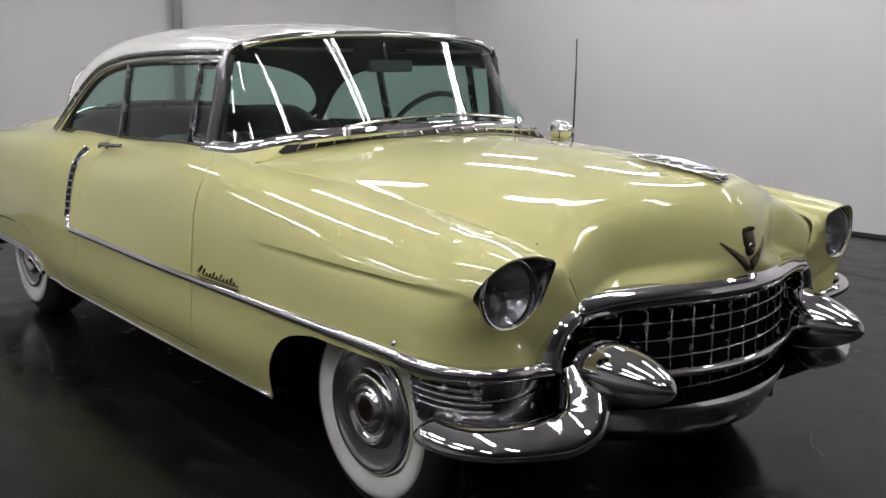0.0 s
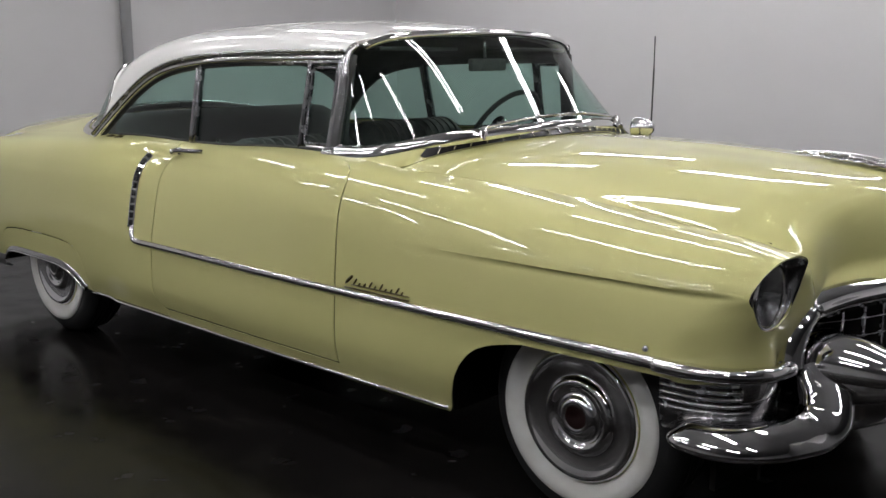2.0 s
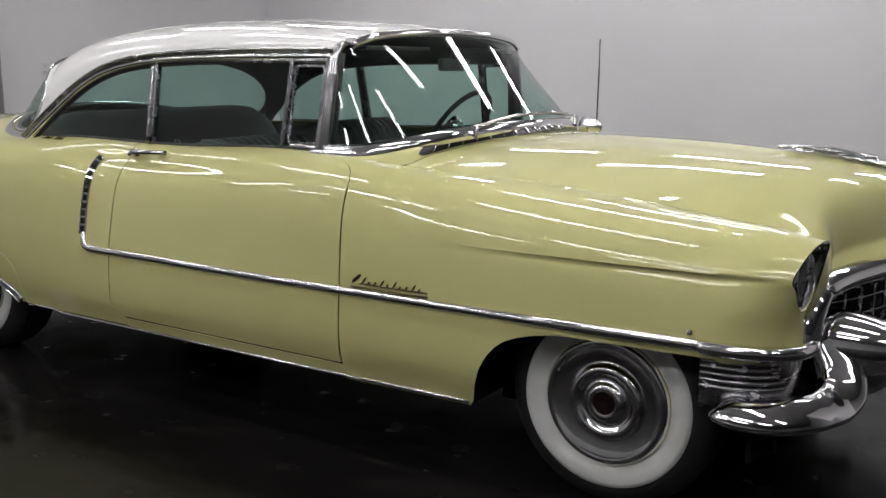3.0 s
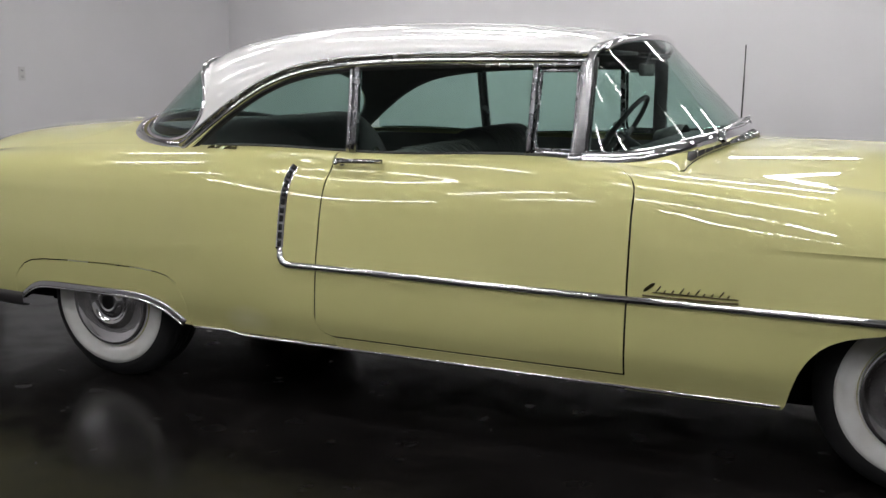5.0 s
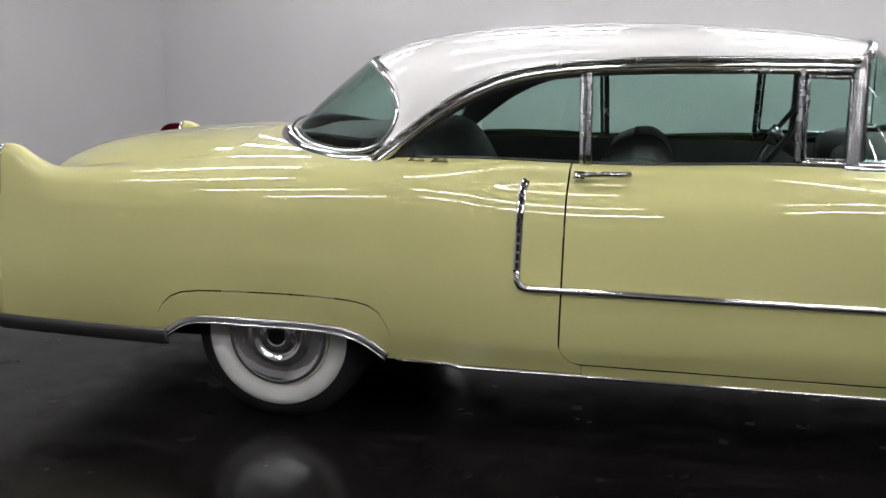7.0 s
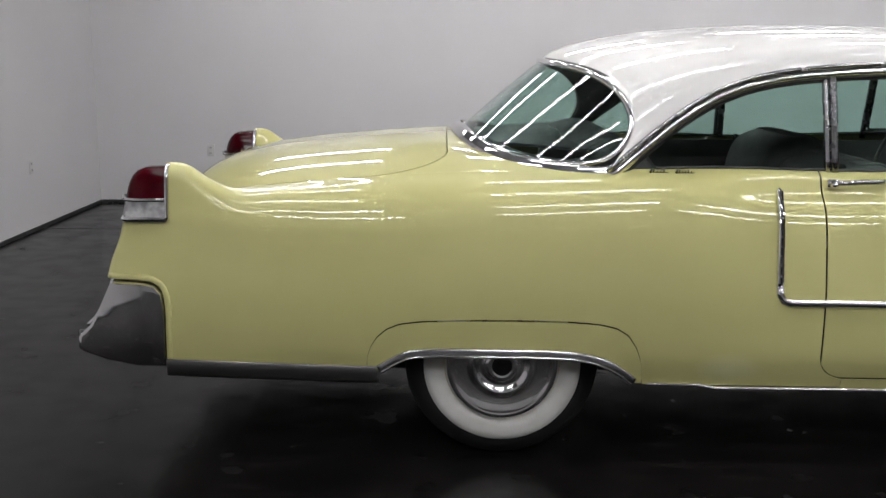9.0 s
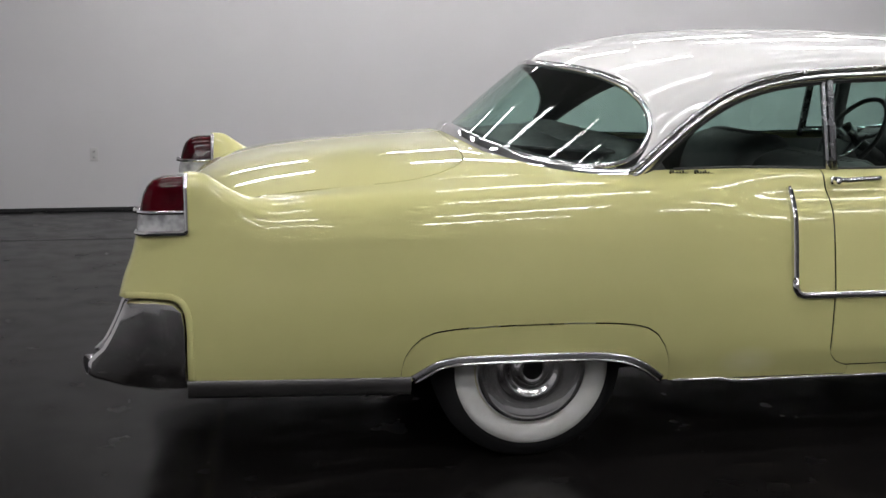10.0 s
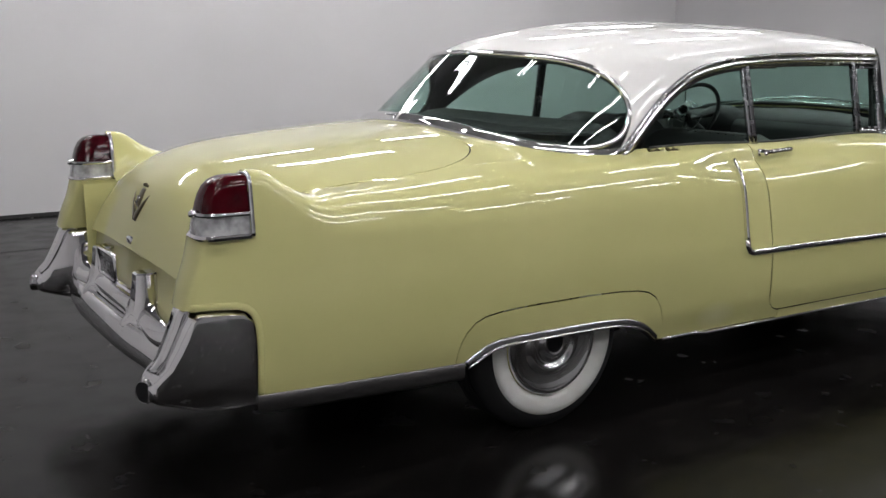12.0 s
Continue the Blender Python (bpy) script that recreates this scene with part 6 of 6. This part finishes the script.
    hoop(0.215, 0.012, TRIM, "rim")
    hoop(0.12, 0.005, CHROME, "horn_ring", 30, math.pi * 0.95, math.pi * 2.05)
    for a in (0.15, math.pi - 0.15, -math.pi / 2):
        part("spoke", shift(sweep([(0, -0.03, 0), (0.1 * math.cos(a), -0.02, 0.1 * math.sin(a)), (0.21 * math.cos(a), 0, 0.21 * math.sin(a))], (0, 1, 0), ring(0.010, 8)), place), TRIM, sw)
    part("hub", shift(lathe([(0.0, 0.02), (0.03, 0.015), (0.045, -0.01), (0.05, -0.05)], 20), place @ Matrix.Rotation(math.pi, 4, "Z")), CHROME, sw)
    part("column", sweep([(0.345, 0.392, 1.060), (0.62, 0.392, 0.89), (0.95, 0.392, 0.68)], (0, 1, 0), ring(0.028, 10)), TRIM, sw)
    rm = new("rear_view_mirror")
    rm.parent = car
    tagged(rm, "dark rear-view mirror hung from the header")
    part("mirror_case", box((0.505, -0.065, 1.352), (0.530, 0.165, 1.404), 0.012, seg=3), SEAT, rm)
    part("stalk", sweep([(0.52, 0.03, 1.40), (0.535, 0.01, 1.44), (0.540, 0, 1.475)], (0, 1, 0), ring(0.007, 8)), DULL, rm)
    for sd in (-1, 1):
        part("sun_visor", box((0.40, sd * 0.36 - 0.22, 1.435), (0.52, sd * 0.36 + 0.22, 1.450), 0.006), TRIM, car)
        inner = [[(x, sd * (0.725 - 0.01 * (z - 0.5)), z) for z in np.linspace(0.34, 1.035, 8)] for x in np.linspace(-1.12, 0.74, 22)]
        part("door_lining", grid(inner), LINING, car, "grey-green door and side lining", thick=0.01, out=(0, -sd, 0))
        # added black sheets that keep the panel gaps and wheel arches dark
        for x0, x1, z0, z1, y in ((-1.13, 1.18, 0.33, 0.80, 0.90), (1.20, 2.06, 0.60, 0.84, 0.90), (-2.80, -1.13, 0.56, 0.90, 0.835), (-2.80, -2.12, 0.36, 0.60, 0.865), (-1.150, -0.45, 0.82, 1.02, 0.765), (0.45, 0.80, 0.9, 1.0, 0.84)):
            part("gap_backing", box((x0, sd * y - 0.006, z0), (x1, sd * y + 0.006, z1)), BLACK, car, smooth=False)
        part("wheel_well", box((1.14, sd * 0.60 - 0.01, 0.20), (2.10, sd * 0.60 + 0.01, 0.90)), BLACK, car, smooth=False)
        part("wheel_well", box((-2.2, sd * 0.62 - 0.01, 0.26), (-1.08, sd * 0.62 + 0.01, 0.90)), BLACK, car, smooth=False)
        for x0 in (1.15, 2.085):
            part("well_wall", box((x0 - 0.008, min(sd * 0.6, sd * 0.86), 0.25), (x0 + 0.008, max(sd * 0.6, sd * 0.86), 0.62)), BLACK, car, smooth=False)
        for x0 in (-2.13, -1.13):
            part("well_wall", box((x0 - 0.008, min(sd * 0.6, sd * 0.90), 0.33), (x0 + 0.008, max(sd * 0.6, sd * 0.90), 0.60)), BLACK, car, smooth=False)
        part("well_roof", box((1.14, min(sd * 0.6, sd * 0.93), 0.72), (2.10, max(sd * 0.6, sd * 0.93), 0.73)), BLACK, car, smooth=False)
    part("floor_pan", box((-1.12, -0.88, 0.31), (1.14, 0.88, 0.33)), BLACK, car, smooth=False)
    part("engine_block", box((1.10, -0.50, 0.24), (2.06, 0.50, 0.78), 0.02), BLACK, car, smooth=False)
    part("boot_floor", box((-2.80, -0.62, 0.26), (-1.15, 0.62, 0.60), 0.02), BLACK, car, smooth=False)
    for x in (-1.6385, 1.6385):
        part("axle", box((x - 0.04, -0.75, 0.31), (x + 0.04, 0.75, 0.39), 0.01), BLACK, car, smooth=False)


cabin()
